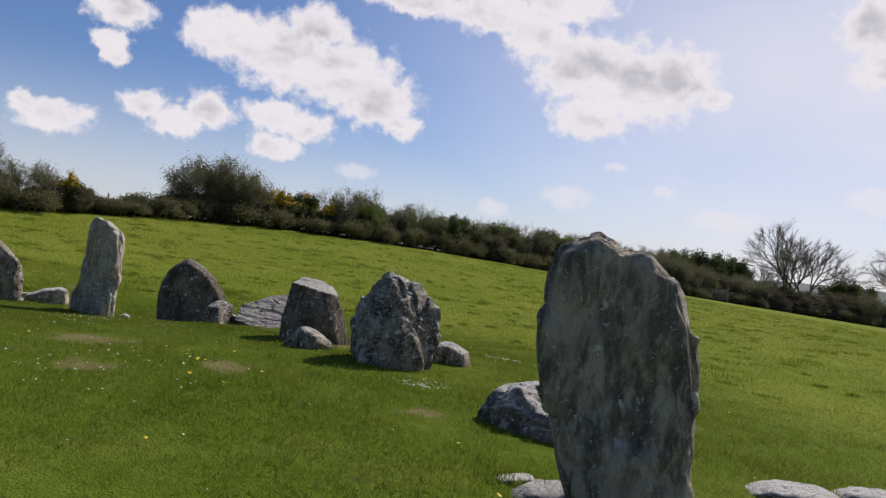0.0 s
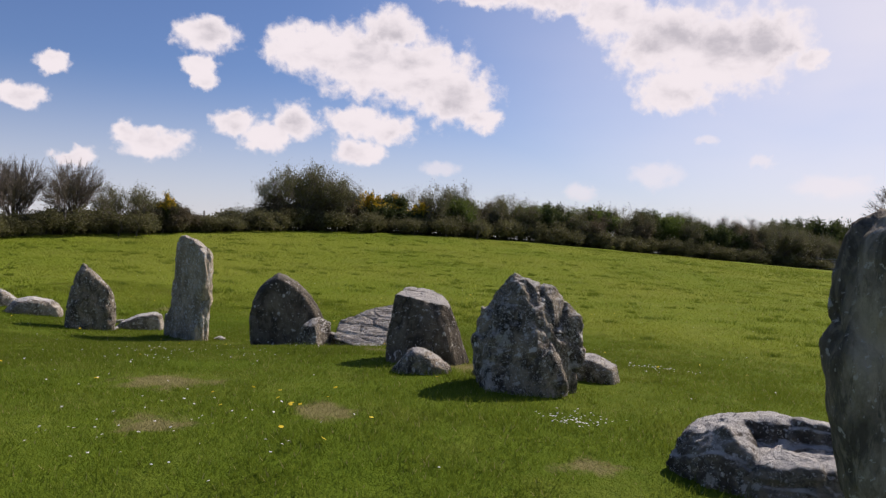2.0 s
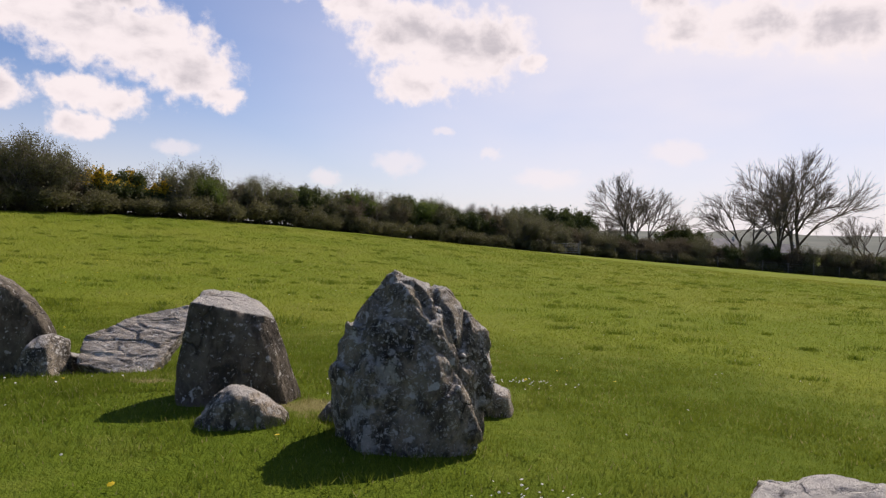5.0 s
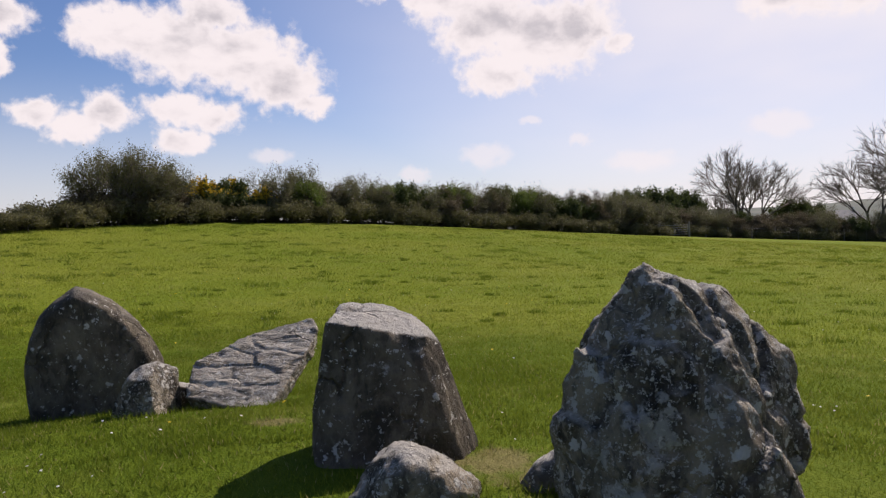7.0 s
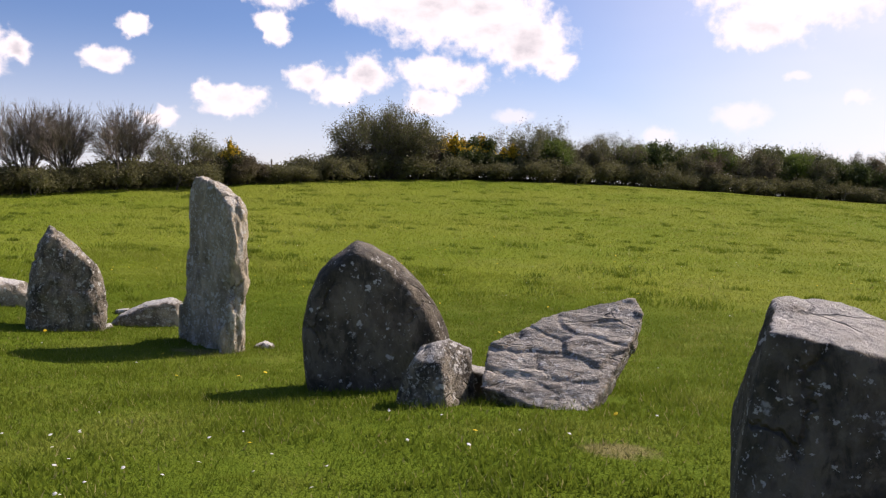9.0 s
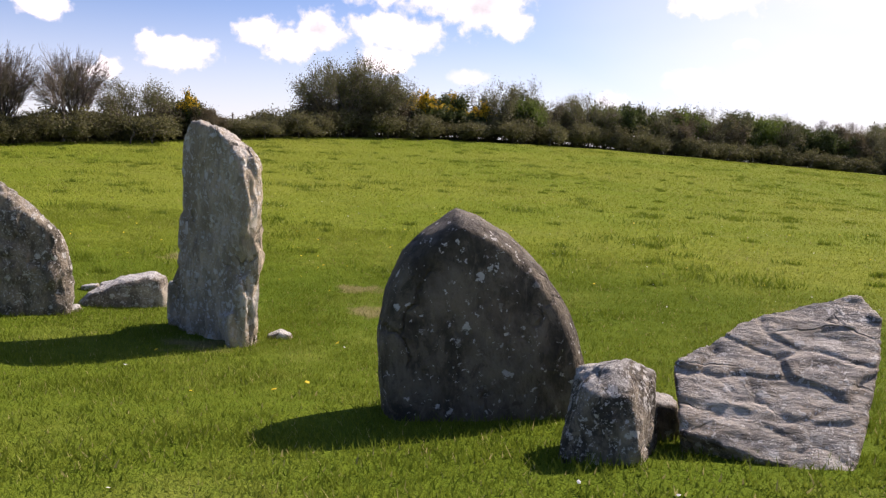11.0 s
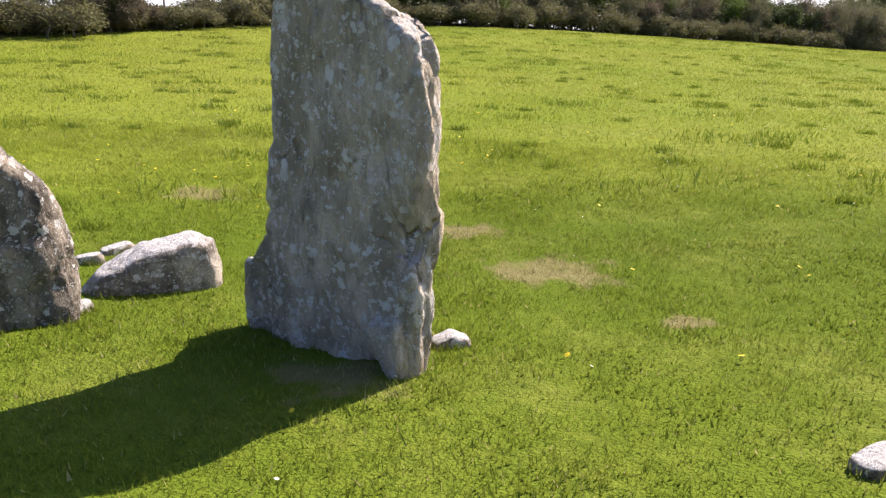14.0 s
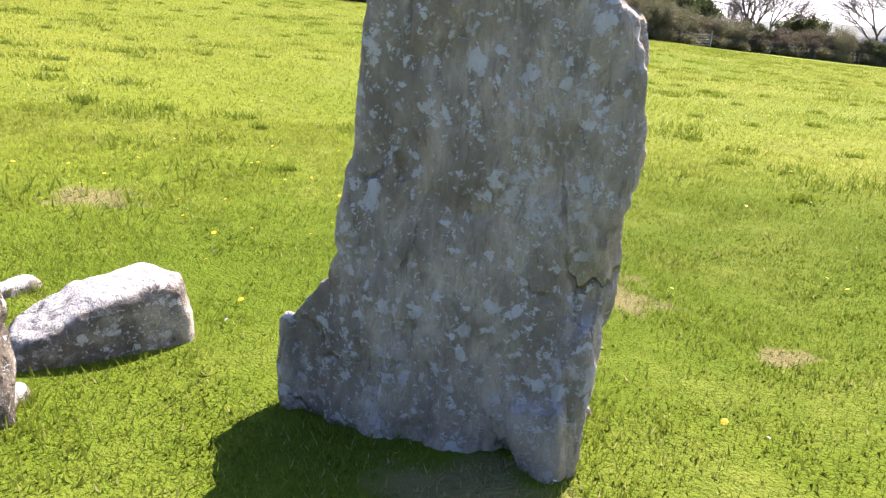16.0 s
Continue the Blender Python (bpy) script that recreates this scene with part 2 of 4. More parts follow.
def rock_material(name, dark, light, lichen=0.3, size=1.0, warm=0.25, streak=(1, 1, 1), cap=0.0, spots=(13.0, 29.0, 55.0)):
    """Weathered stone: mottled grey, upright streaks, pale crusts of lichen, dark stains, and upward faces made paler
    by cap.
    """
    m, t, b = material(name)
    dark, light = ((c[0] * 1.05, c[1], c[2] * 0.90) for c in (dark, light))
    pos = t.nodes.new("ShaderNodeTexCoord").outputs["Object"]
    grain = noise_node(t, mapping(t, pos, scale=streak), 5.0 / size, 8.0, 0.65, 0.3)
    c = mix(t, ramp(t, grain.outputs[0], 0.38, 0.64), dark, light)
    mott = noise_node(t, mapping(t, pos, (2, 7, 4), streak), 13.0 / size, 7.0, 0.7, 0.5)
    c = mix(t, ramp(t, mott.outputs[0], 0.50, 0.62, 0.0, 0.55), c, tuple(1.25 * v for v in light))
    c = mix(t, ramp(t, mott.outputs[0], 0.46, 0.36, 0.0, 0.6), c, tuple(0.6 * v for v in dark))
    stain = noise_node(t, mapping(t, pos, (4, 2, 7), streak), 1.7 / size, 5.0, 0.6)
    c = mix(t, ramp(t, stain.outputs[0], 0.5, 0.66, 0.0, 0.6), c, tuple(0.45 * v for v in dark))
    tan = noise_node(t, mapping(t, pos, (9, 5, 1)), 2.3 / size, 4.0, 0.6)
    c = mix(t, ramp(t, tan.outputs[0], 0.52, 0.72, 0.0, warm), c, (0.30, 0.235, 0.17))
    speck = noise_node(t, pos, 60.0, 3.0, 0.7)
    c = mix(t, 0.35, c, mix(t, speck.outputs[0], (0.25, 0.25, 0.25), (0.75, 0.75, 0.75)), "OVERLAY")
    # lichen crusts: rounded cells with ragged edges, gathered in places
    wob = noise_node(t, pos, 11.0, 5.0, 0.7)
    vec = t.nodes.new("ShaderNodeVectorMath")
    vec.operation = "MULTIPLY_ADD"
    link(t, wob.outputs["Color"], vec.inputs[0])
    vec.inputs[1].default_value = (0.16, 0.16, 0.16)
    link(t, pos, vec.inputs[2])
    crust_and_cap = None
    for scale, rad in zip(spots, (0.34, 0.36, 0.36)):
        v = t.nodes.new("ShaderNodeTexVoronoi")
        v.inputs["Scale"].default_value = scale
        link(t, vec.outputs[0], v.inputs["Vector"])
        spot = t.nodes.new("ShaderNodeSeparateColor")
        link(t, v.outputs["Color"], spot.inputs[0])
        keep = ramp(t, spot.outputs[0], 1.0 - lichen - 0.02, 1.0 - lichen + 0.02)
        one = math_node(t, "MULTIPLY", ramp(t, v.outputs["Distance"], rad, rad - 0.07), keep)
        crust_and_cap = one if crust_and_cap is None else math_node(t, "MAXIMUM", crust_and_cap, one)
    patch = ramp(t, noise_node(t, mapping(t, pos, (1, 8, 3)), 3.0, 6.0, 0.7).outputs[0], 0.68 - 0.25 * lichen, 0.73 - 0.25 * lichen)
    where = ramp(t, noise_node(t, mapping(t, pos, (6, 3, 2)), 1.3, 3.0).outputs[0], 0.28, 0.48)
    crust_and_cap = math_node(t, "MULTIPLY", math_node(t, "MAXIMUM", crust_and_cap, math_node(t, "MULTIPLY", patch, 0.65)), where)
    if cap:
        # faces that point up turn paler, by at most cap, with a ragged edge
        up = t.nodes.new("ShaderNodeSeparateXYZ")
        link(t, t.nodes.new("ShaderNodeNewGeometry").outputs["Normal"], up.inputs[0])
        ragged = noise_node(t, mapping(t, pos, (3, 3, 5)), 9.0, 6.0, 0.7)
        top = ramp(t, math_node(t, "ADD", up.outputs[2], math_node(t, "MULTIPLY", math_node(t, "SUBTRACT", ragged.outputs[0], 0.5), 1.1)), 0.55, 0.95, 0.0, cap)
        crust_and_cap = math_node(t, "MAXIMUM", crust_and_cap, top)
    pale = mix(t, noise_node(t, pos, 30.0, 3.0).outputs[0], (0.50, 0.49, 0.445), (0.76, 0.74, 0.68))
    c = mix(t, math_node(t, "MULTIPLY", crust_and_cap, 0.92), c, pale)
    b.inputs["Roughness"].default_value = 0.88
    b.inputs["Specular IOR Level"].default_value = 0.25
    bent = t.nodes.new("ShaderNodeVectorMath")
    bent.operation = "MULTIPLY_ADD"
    link(t, noise_node(t, pos, 3.0, 4.0, 0.6).outputs["Color"], bent.inputs[0])
    bent.inputs[1].default_value = (0.25, 0.25, 0.25)
    link(t, mapping(t, pos, scale=streak), bent.inputs[2])
    split = t.nodes.new("ShaderNodeTexVoronoi")
    split.feature = "DISTANCE_TO_EDGE"
    split.inputs["Scale"].default_value = 2.3 / size
    link(t, bent.outputs[0], split.inputs["Vector"])
    some = ramp(t, noise_node(t, mapping(t, pos, (5, 1, 9)), 2.0, 3.0).outputs[0], 0.45, 0.6)
    crack = math_node(t, "MULTIPLY", ramp(t, split.outputs["Distance"], 0.028, 0.0), some)
    c = mix(t, math_node(t, "MULTIPLY", crack, 0.3), c, tuple(0.3 * v for v in dark))
    link(t, c, b.inputs["Base Color"])
    rough = noise_node(t, mapping(t, pos, scale=streak), 11.0 / size, 9.0, 0.68)
    h = math_node(t, "ADD", math_node(t, "ADD", rough.outputs[0], math_node(t, "MULTIPLY", speck.outputs[0], 0.12)), math_node(t, "MULTIPLY", crust_and_cap, 0.10))
    h = math_node(t, "SUBTRACT", h, math_node(t, "MULTIPLY", crack, 0.6))
    bump(t, b, h, 1.0, 0.075)
    return m


def plain_material(name, a, b_col, scale=8.0, rough=0.8, translucent=0.0, island=0.0, metal=0.0, stretch=(1, 1, 1)):
    m, t, b = material(name)
    pos = mapping(t, t.nodes.new("ShaderNodeTexCoord").outputs["Object"], scale=stretch)
    n = noise_node(t, pos, scale, 5.0, 0.6)
    c = mix(t, ramp(t, n.outputs[0], 0.3, 0.7), a, b_col)
    if island:
        isl = t.nodes.new("ShaderNodeNewGeometry").outputs["Random Per Island"]
        c = mix(t, island, c, mix(t, isl, a, b_col))
    link(t, c, b.inputs["Base Color"])
    b.inputs["Roughness"].default_value, b.inputs["Metallic"].default_value = rough, metal
    b.inputs["Specular IOR Level"].default_value = 0.2
    bump(t, b, n.outputs[0], 0.4, 0.02)
    if translucent:
        tr = t.nodes.new("ShaderNodeBsdfTranslucent")
        link(t, c, tr.inputs[0])
        sh = t.nodes.new("ShaderNodeMixShader")
        sh.inputs[0].default_value = translucent
        link(t, b.outputs[0], sh.inputs[1])
        link(t, tr.outputs[0], sh.inputs[2])
        link(t, sh.outputs[0], t.nodes["Material Output"].inputs[0])
    return m


TURF, BLADES = turf_material(False), turf_material(True)
RUSH = plain_material("tussock_grass", (0.095, 0.150, 0.012), (0.190, 0.240, 0.022), 3.0, 0.6, 0.35, 0.7)
ROCK_TOWER = rock_material("rock_slate_grey", (0.12, 0.110, 0.095), (0.47, 0.43, 0.365), 0.10, 1.3, 0.3, (1.6, 1.6, 0.55))
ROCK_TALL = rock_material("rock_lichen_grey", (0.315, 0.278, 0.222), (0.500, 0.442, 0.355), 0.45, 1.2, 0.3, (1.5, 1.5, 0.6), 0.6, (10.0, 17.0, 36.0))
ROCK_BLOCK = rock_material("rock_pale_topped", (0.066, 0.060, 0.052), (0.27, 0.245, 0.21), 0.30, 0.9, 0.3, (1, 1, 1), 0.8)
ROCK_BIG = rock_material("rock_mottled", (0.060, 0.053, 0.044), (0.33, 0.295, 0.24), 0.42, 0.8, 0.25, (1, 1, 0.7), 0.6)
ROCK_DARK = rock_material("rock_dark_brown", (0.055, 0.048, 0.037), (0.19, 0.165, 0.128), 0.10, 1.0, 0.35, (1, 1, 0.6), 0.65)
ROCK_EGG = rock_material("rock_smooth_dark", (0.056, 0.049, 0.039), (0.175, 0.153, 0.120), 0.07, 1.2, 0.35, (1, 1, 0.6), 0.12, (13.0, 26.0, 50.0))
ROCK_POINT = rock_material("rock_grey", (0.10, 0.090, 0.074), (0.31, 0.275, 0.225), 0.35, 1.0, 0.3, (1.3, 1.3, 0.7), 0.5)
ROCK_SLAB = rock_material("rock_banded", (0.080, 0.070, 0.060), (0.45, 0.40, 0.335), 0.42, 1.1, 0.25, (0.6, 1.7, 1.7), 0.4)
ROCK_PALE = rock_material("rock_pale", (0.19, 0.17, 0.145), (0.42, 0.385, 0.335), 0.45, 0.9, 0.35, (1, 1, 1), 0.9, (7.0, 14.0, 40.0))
BARK = plain_material("bark", (0.055, 0.048, 0.040), (0.13, 0.115, 0.095), 3.0, 0.9, stretch=(4, 4, 1))
TWIG = plain_material("twigs", (0.12, 0.10, 0.082), (0.25, 0.215, 0.18), 3.0, 0.9, island=0.5)
LEAF_DARK = plain_material("leaves_dark", (0.042, 0.060, 0.018), (0.105, 0.130, 0.036), 2.0, 0.6, 0.3, 0.6)
LEAF_OLIVE = plain_material("leaves_olive", (0.105, 0.105, 0.052), (0.215, 0.215, 0.095), 2.0, 0.6, 0.35, 0.6)
LEAF_BROWN = plain_material("leaves_brown", (0.085, 0.070, 0.044), (0.180, 0.150, 0.085), 2.0, 0.7, 0.3, 0.6)
LEAF_SCRUB = plain_material("leaves_scrub", (0.085, 0.080, 0.038), (0.19, 0.185, 0.075), 2.0, 0.65, 0.35, 0.6)
LEAF_FRESH = plain_material("leaves_fresh", (0.09, 0.13, 0.025), (0.17, 0.23, 0.05), 2.0, 0.6, 0.4, 0.6)
BLOOM = plain_material("gorse_bloom", (0.55, 0.36, 0.02), (0.75, 0.52, 0.03), 3.0, 0.6, 0.3, 0.5)
BANK = plain_material("bank_earth", (0.075, 0.080, 0.030), (0.15, 0.15, 0.055), 1.5, 0.95)
WOOD = plain_material("weathered_wood", (0.16, 0.14, 0.115), (0.30, 0.27, 0.23), 4.0, 0.85, stretch=(6, 6, 1))
METAL = plain_material("galvanised_steel", (0.20, 0.20, 0.20), (0.30, 0.30, 0.30), 5.0, 0.7)
RENDER_WHITE = plain_material("white_render", (0.66, 0.65, 0.62), (0.80, 0.79, 0.76), 0.6, 0.85)
SLATE = plain_material("roof_slate", (0.10, 0.105, 0.115), (0.17, 0.175, 0.185), 0.8, 0.6)
HILL = plain_material("far_hill", (0.07, 0.09, 0.075), (0.12, 0.135, 0.11), 0.012, 0.95)
WHITE_PETAL = plain_material("daisy_petals", (0.72, 0.72, 0.70), (0.82, 0.82, 0.80), 20.0, 0.6, 0.3)
YELLOW_PETAL = plain_material("dandelion_petals", (0.72, 0.50, 0.02), (0.85, 0.66, 0.05), 20.0, 0.6, 0.3)
GLASS = plain_material("dark_window", (0.03, 0.035, 0.04), (0.05, 0.055, 0.06), 1.0, 0.15)


# ---------------------------------------------------------------- mesh helpers
def mesh_object(name, verts, faces, mat, parent=None, smooth=False):
    me = bpy.data.meshes.new(name)
    verts = np.asarray(verts, np.float32)
    if isinstance(faces, np.ndarray):
        k, n = faces.shape[1], len(faces)
        me.vertices.add(len(verts))
        me.vertices.foreach_set("co", verts.ravel())
        me.loops.add(n * k)
        me.loops.foreach_set("vertex_index", faces.astype(np.int32).ravel())
        me.polygons.add(n)
        me.polygons.foreach_set("loop_start", np.arange(0, n * k, k, dtype=np.int32))
        me.update(calc_edges=True)
    else:
        me.from_pydata(verts.tolist(), [], faces)
    if smooth:
        me.polygons.foreach_set("use_smooth", np.ones(len(me.polygons), bool))
    me.materials.append(mat)
    ob = new(name, me)
    if parent is not None:
        ob.parent = parent
    return ob


def part(name, bm, mat, parent, label=""):
    me = bpy.data.meshes.new(name)
    bm.to_mesh(me)
    bm.free()
    me.materials.append(mat)
    ob = new(name, me)
    ob.parent = parent
    return tagged(ob, label)


def box(bm, size, m, bevel=0.01):
    made = bmesh.ops.create_cube(bm, size=1.0, matrix=m @ Matrix.Diagonal((*size, 1)))
    if bevel:
        edges = list({e for v in made["verts"] for e in v.link_edges})
        bmesh.ops.bevel(bm, geom=edges, offset=bevel, segments=1, affect="EDGES")


# ---------------------------------------------------------------- ground
def axis(lo, hi, mid, fine, n):
    """Coordinates that lie close round mid and widen towards lo and hi."""
    k = np.linspace(-1, 1, n)
    s = np.sinh(k * 6.2) / np.sinh(6.2)
    return np.where(s < 0, mid + (mid - lo) * s + fine * k, mid + (hi - mid) * s + fine * k)


def build_ground():
    gx, gy = axis(-2600, 2600, -3.0, 14, 330), axis(-2600, 2600, 12.0, 14, 330)
    X, Y = np.meshgrid(gx, gy)
    Z = ground_z(X, Y)
    n = len(gx)
    idx = np.arange(n * n).reshape(n, n)
    faces = np.stack([idx[:-1, :-1], idx[:-1, 1:], idx[1:, 1:], idx[1:, :-1]], -1).reshape(-1, 4)
    ob = mesh_object("ground", np.stack([X, Y, Z], -1).reshape(-1, 3), faces, TURF, smooth=True)
    tagged(ob, "grassy green field of short turf with dry worn patches", "ground", kind="structure")


build_ground()


# ---------------------------------------------------------------- stones
STONES = []  # x, y, radius


def hull_mesh(pieces, voxel):
    """Overlapping convex pieces fused into one closed, evenly meshed skin."""
    bm = bmesh.new()
    for pts in pieces:
        one = bmesh.new()
        vs = [one.verts.new(p) for p in pts]
        bmesh.ops.convex_hull(one, input=vs, use_existing_faces=False)
        loose = [v for v in one.verts if not v.link_faces]
        bmesh.ops.delete(one, geom=loose, context="VERTS")
        me = bpy.data.meshes.new("piece")
        one.to_mesh(me)
        one.free()
        bm.from_mesh(me)
        bpy.data.meshes.remove(me)
    bmesh.ops.recalc_face_normals(bm, faces=bm.faces[:])
    me = bpy.data.meshes.new("piece")
    bm.to_mesh(me)
    bm.free()
    ob = new("piece", me)
    mod = ob.modifiers.new("fuse", "REMESH")
    mod.mode, mod.voxel_size = "VOXEL", voxel
    dep = bpy.context.evaluated_depsgraph_get()
    dep.update()
    out = bpy.data.meshes.new_from_object(ob.evaluated_get(dep))
    bpy.data.objects.remove(ob)
    bpy.data.meshes.remove(me)
    return out


def slab_points(outline, front, back, kf=0.8, kb=0.8, lean=0.0, sink=0.3):
    """A convex piece: the outline seen from the front (right, up), with bevelled faces before and behind it."""
    cu = sum(p[0] for p in outline) / len(outline)
    cw = sum(p[1] for p in outline) / len(outline)
    pts = []
    for u, w in outline:
        v = lean * w
        pts.append((u, v, w))
        for k, dep in ((kf, -front), (kb, back)):
            for s, f in ((0.5 * (1 + k) + 0.02, 0.55), (k, 0.88), (0.6 * k, 1.0)):
                pts.append((cu + (u - cu) * s, v + dep * f, cw + (w - cw) * (s if w > cw else 0.5 + 0.5 * s)))
    low = [p for p in pts if p[2] < 0.12]
    pts += [(x, y, -sink) for x, y, _ in low]
    return pts


def stone(name, x, y, face, pieces, mat, label, voxel=0.03, rough=0.03, scale=2.2, strata=(1, 1, 1), ridged=0.5, smooth=2, seed=0, z=None, dents=(), plates=0.0, grain=3.0):
    me = hull_mesh(pieces, voxel)
    n = len(me.vertices)
    co = np.empty(n * 3, np.float32)
    me.vertices.foreach_get("co", co)
    co = co.reshape(-1, 3)
    # soften the hull's edges
    e = np.empty(len(me.edges) * 2, np.int32)
    me.edges.foreach_get("vertices", e)
    e = e.reshape(-1, 2)
    deg = np.bincount(e.ravel(), minlength=n)[:, None]
    for _ in range(smooth):
        acc = np.zeros_like(co)
        np.add.at(acc, e[:, 0], co[e[:, 1]])
        np.add.at(acc, e[:, 1], co[e[:, 0]])
        co = 0.5 * co + 0.5 * acc / deg
    for dx, dy, dz, r, deep in dents:
        g = np.exp(-((co - (dx, dy, dz)) ** 2).sum(1) / (r * r))
        co = co + (np.array([[0.0, 1.0, -0.35]]) * (deep * g)[:, None]).astype(np.float32)
    me.vertices.foreach_set("co", co.ravel())
    me.update()
    no = np.empty(n * 3, np.float32)
    me.vertex_normals.foreach_get("vector", no)
    no = no.reshape(-1, 3)
    shift = Vector((seed * 3.7, seed * 1.9, seed * 2.3))
    d = np.empty(n, np.float32)
    for i in range(n):
        p = Vector((co[i, 0] * strata[0], co[i, 1] * strata[1], co[i, 2] * strata[2])) * scale + shift
        low = noise.fractal(p, 1.0, 2.0, 5)
        crag = 1.0 - 2.0 * abs(noise.fractal(p * 1.7 + Vector((9, 4, 1)), 0.8, 2.1, 5))
        d[i] = rough * ((1 - ridged) * low + ridged * (crag - 0.4))
        if plates:
            # broken plates: each cell stands a little in or out, with a worn crack round it
            p = Vector((co[i, 0] * strata[0], co[i, 1] * strata[1], co[i, 2] * strata[2])) * grain + shift
            p += 0.35 * noise.noise_vector(p * 1.3)
            (f1, f2, *_), (c1, *_) = noise.voronoi(p)
            edge = min(1.0, (f2 - f1) / 0.16)
            d[i] += plates * (edge * noise.noise(c1 * 5.3) * 1.3 - 0.55 * (1 - edge) ** 2)
    co = co + no * d[:, None]
    me.vertices.foreach_set("co", co.ravel())
    me.polygons.foreach_set("use_smooth", np.ones(len(me.polygons), bool))
    me.name = name
    me.materials.clear()
    me.materials.append(mat)
    me.update()
    ob = new(name, me)
    ob.matrix_world = pose(x, y, float(height(x, y)) if z is None else z, 0, 0, face)
    STONES.append((x, y, float(np.abs(co[:, :2]).max())))
    return tagged(ob, label, "stone", "stones of the circle" if name == "standing_stone" else "")


# the leaning broad slab that stands first on the way
stone("standing_stone", 1.05, 4.28, -15.5, [[(1.03 * u, 1.1 * v, 1.01 * w) for u, v, w in one] for one in (
    slab_points([(-0.42, 1.46), (-0.38, 1.62), (-0.27, 1.71), (-0.14, 1.74), (0.0, 1.66), (0.05, 1.3), (0.1, 0.1), (-0.02, 0.05), (-0.24, 0.38), (-0.35, 0.69), (-0.41, 0.97), (-0.44, 1.26)], 0.16, 0.26, 0.82, 0.8),
    slab_points([(-0.05, 1.66), (0.12, 1.69), (0.2, 1.62), (0.31, 1.52), (0.36, 1.4), (0.41, 1.2), (0.43, 0.6), (0.49, 0.31), (0.51, 0.0), (-0.05, 0.0), (-0.15, 0.9)], 0.12, 0.3, 0.8, 0.85),
    slab_points([(0.2, 1.25), (0.45, 1.2), (0.46, 1.0), (0.45, 0.63), (0.5, 0.2), (0.2, 0.2)], 0.02, 0.2, 0.7, 0.8),
    slab_points([(-0.12, 0.6), (0.3, 0.55), (0.45, 0.1), (0.0, 0.0)], 0.2, 0.1, 0.8, 0.8),
)], ROCK_TOWER, "tall dark grey leaning slab of weathered rock standing in grass", 0.02, 0.035, 1.9, (1.5, 1.5, 0.6), 0.5, 1, 1, plates=0.045, grain=2.4, dents=((0.03, -0.2, 1.66, 0.06, 0.12), (0.05, -0.22, 1.5, 0.06, 0.1), (0.07, -0.22, 1.2, 0.05, 0.07), (-0.1, -0.22, 0.75, 0.1, 0.05), (0.2, -0.2, 0.9, 0.12, 0.06)))

# the block lying on its side: a high back, a left lobe and a lower ledge that leave a scoop between them
stone("boulder", 0.95, 6.45, -24.7, [
    [(-0.4, 0.05, 0.30), (-0.2, 0.0, 0.36), (0.0, 0.1, 0.385), (0.3, 0.12, 0.385), (0.54, 0.1, 0.37), (0.6, 0.08, 0.32), (-0.3, 0.4, 0.3), (0.0, 0.45, 0.34), (0.5, 0.45, 0.3), (-0.45, 0.0, -0.3), (0.7, 0.02, 0.08), (0.72, 0.0, -0.3), (0.6, 0.45, -0.3), (-0.4, 0.4, -0.3)],
    [(-0.4, -0.2, 0.28), (-0.16, -0.22, 0.35), (-0.1, 0.1, 0.375), (-0.38, 0.1, 0.32), (0.05, -0.34, 0.18), (0.03, -0.1, 0.22), (-0.47, -0.2, 0.2), (-0.5, -0.28, 0.08), (-0.47, -0.3, -0.3), (-0.25, -0.44, -0.3), (-0.2, -0.42, 0.05), (-0.3, -0.36, 0.2), (0.0, -0.42, 0.0)],
    [(0.0, -0.36, 0.17), (0.06, -0.37, 0.165), (0.42, -0.3, 0.205), (0.55, -0.2, 0.2), (0.62, -0.05, 0.24), (0.0, 0.1, 0.26), (0.5, 0.12, 0.28), (0.2, -0.1, 0.21), (-0.1, -0.44, -0.3), (0.5, -0.38, -0.3), (0.5, -0.36, 0.05), (0.1, -0.44, 0.02), (0.7, -0.1, 0.03), (0.73, -0.05, -0.3)],
    [(0.5, -0.2, 0.2), (0.56, 0.0, 0.34), (0.62, 0.05, 0.3), (0.66, -0.1, 0.15), (0.5, 0.15, 0.36), (0.6, 0.2, 0.0), (0.72, -0.08, -0.2), (0.5, -0.25, 0.0)],
], ROCK_BLOCK, "low grey block of rock with a hollowed top lying in grass", 0.016, 0.03, 2.6, (1, 1, 1.2), 0.5, 2, 2, plates=0.024, grain=3.0)

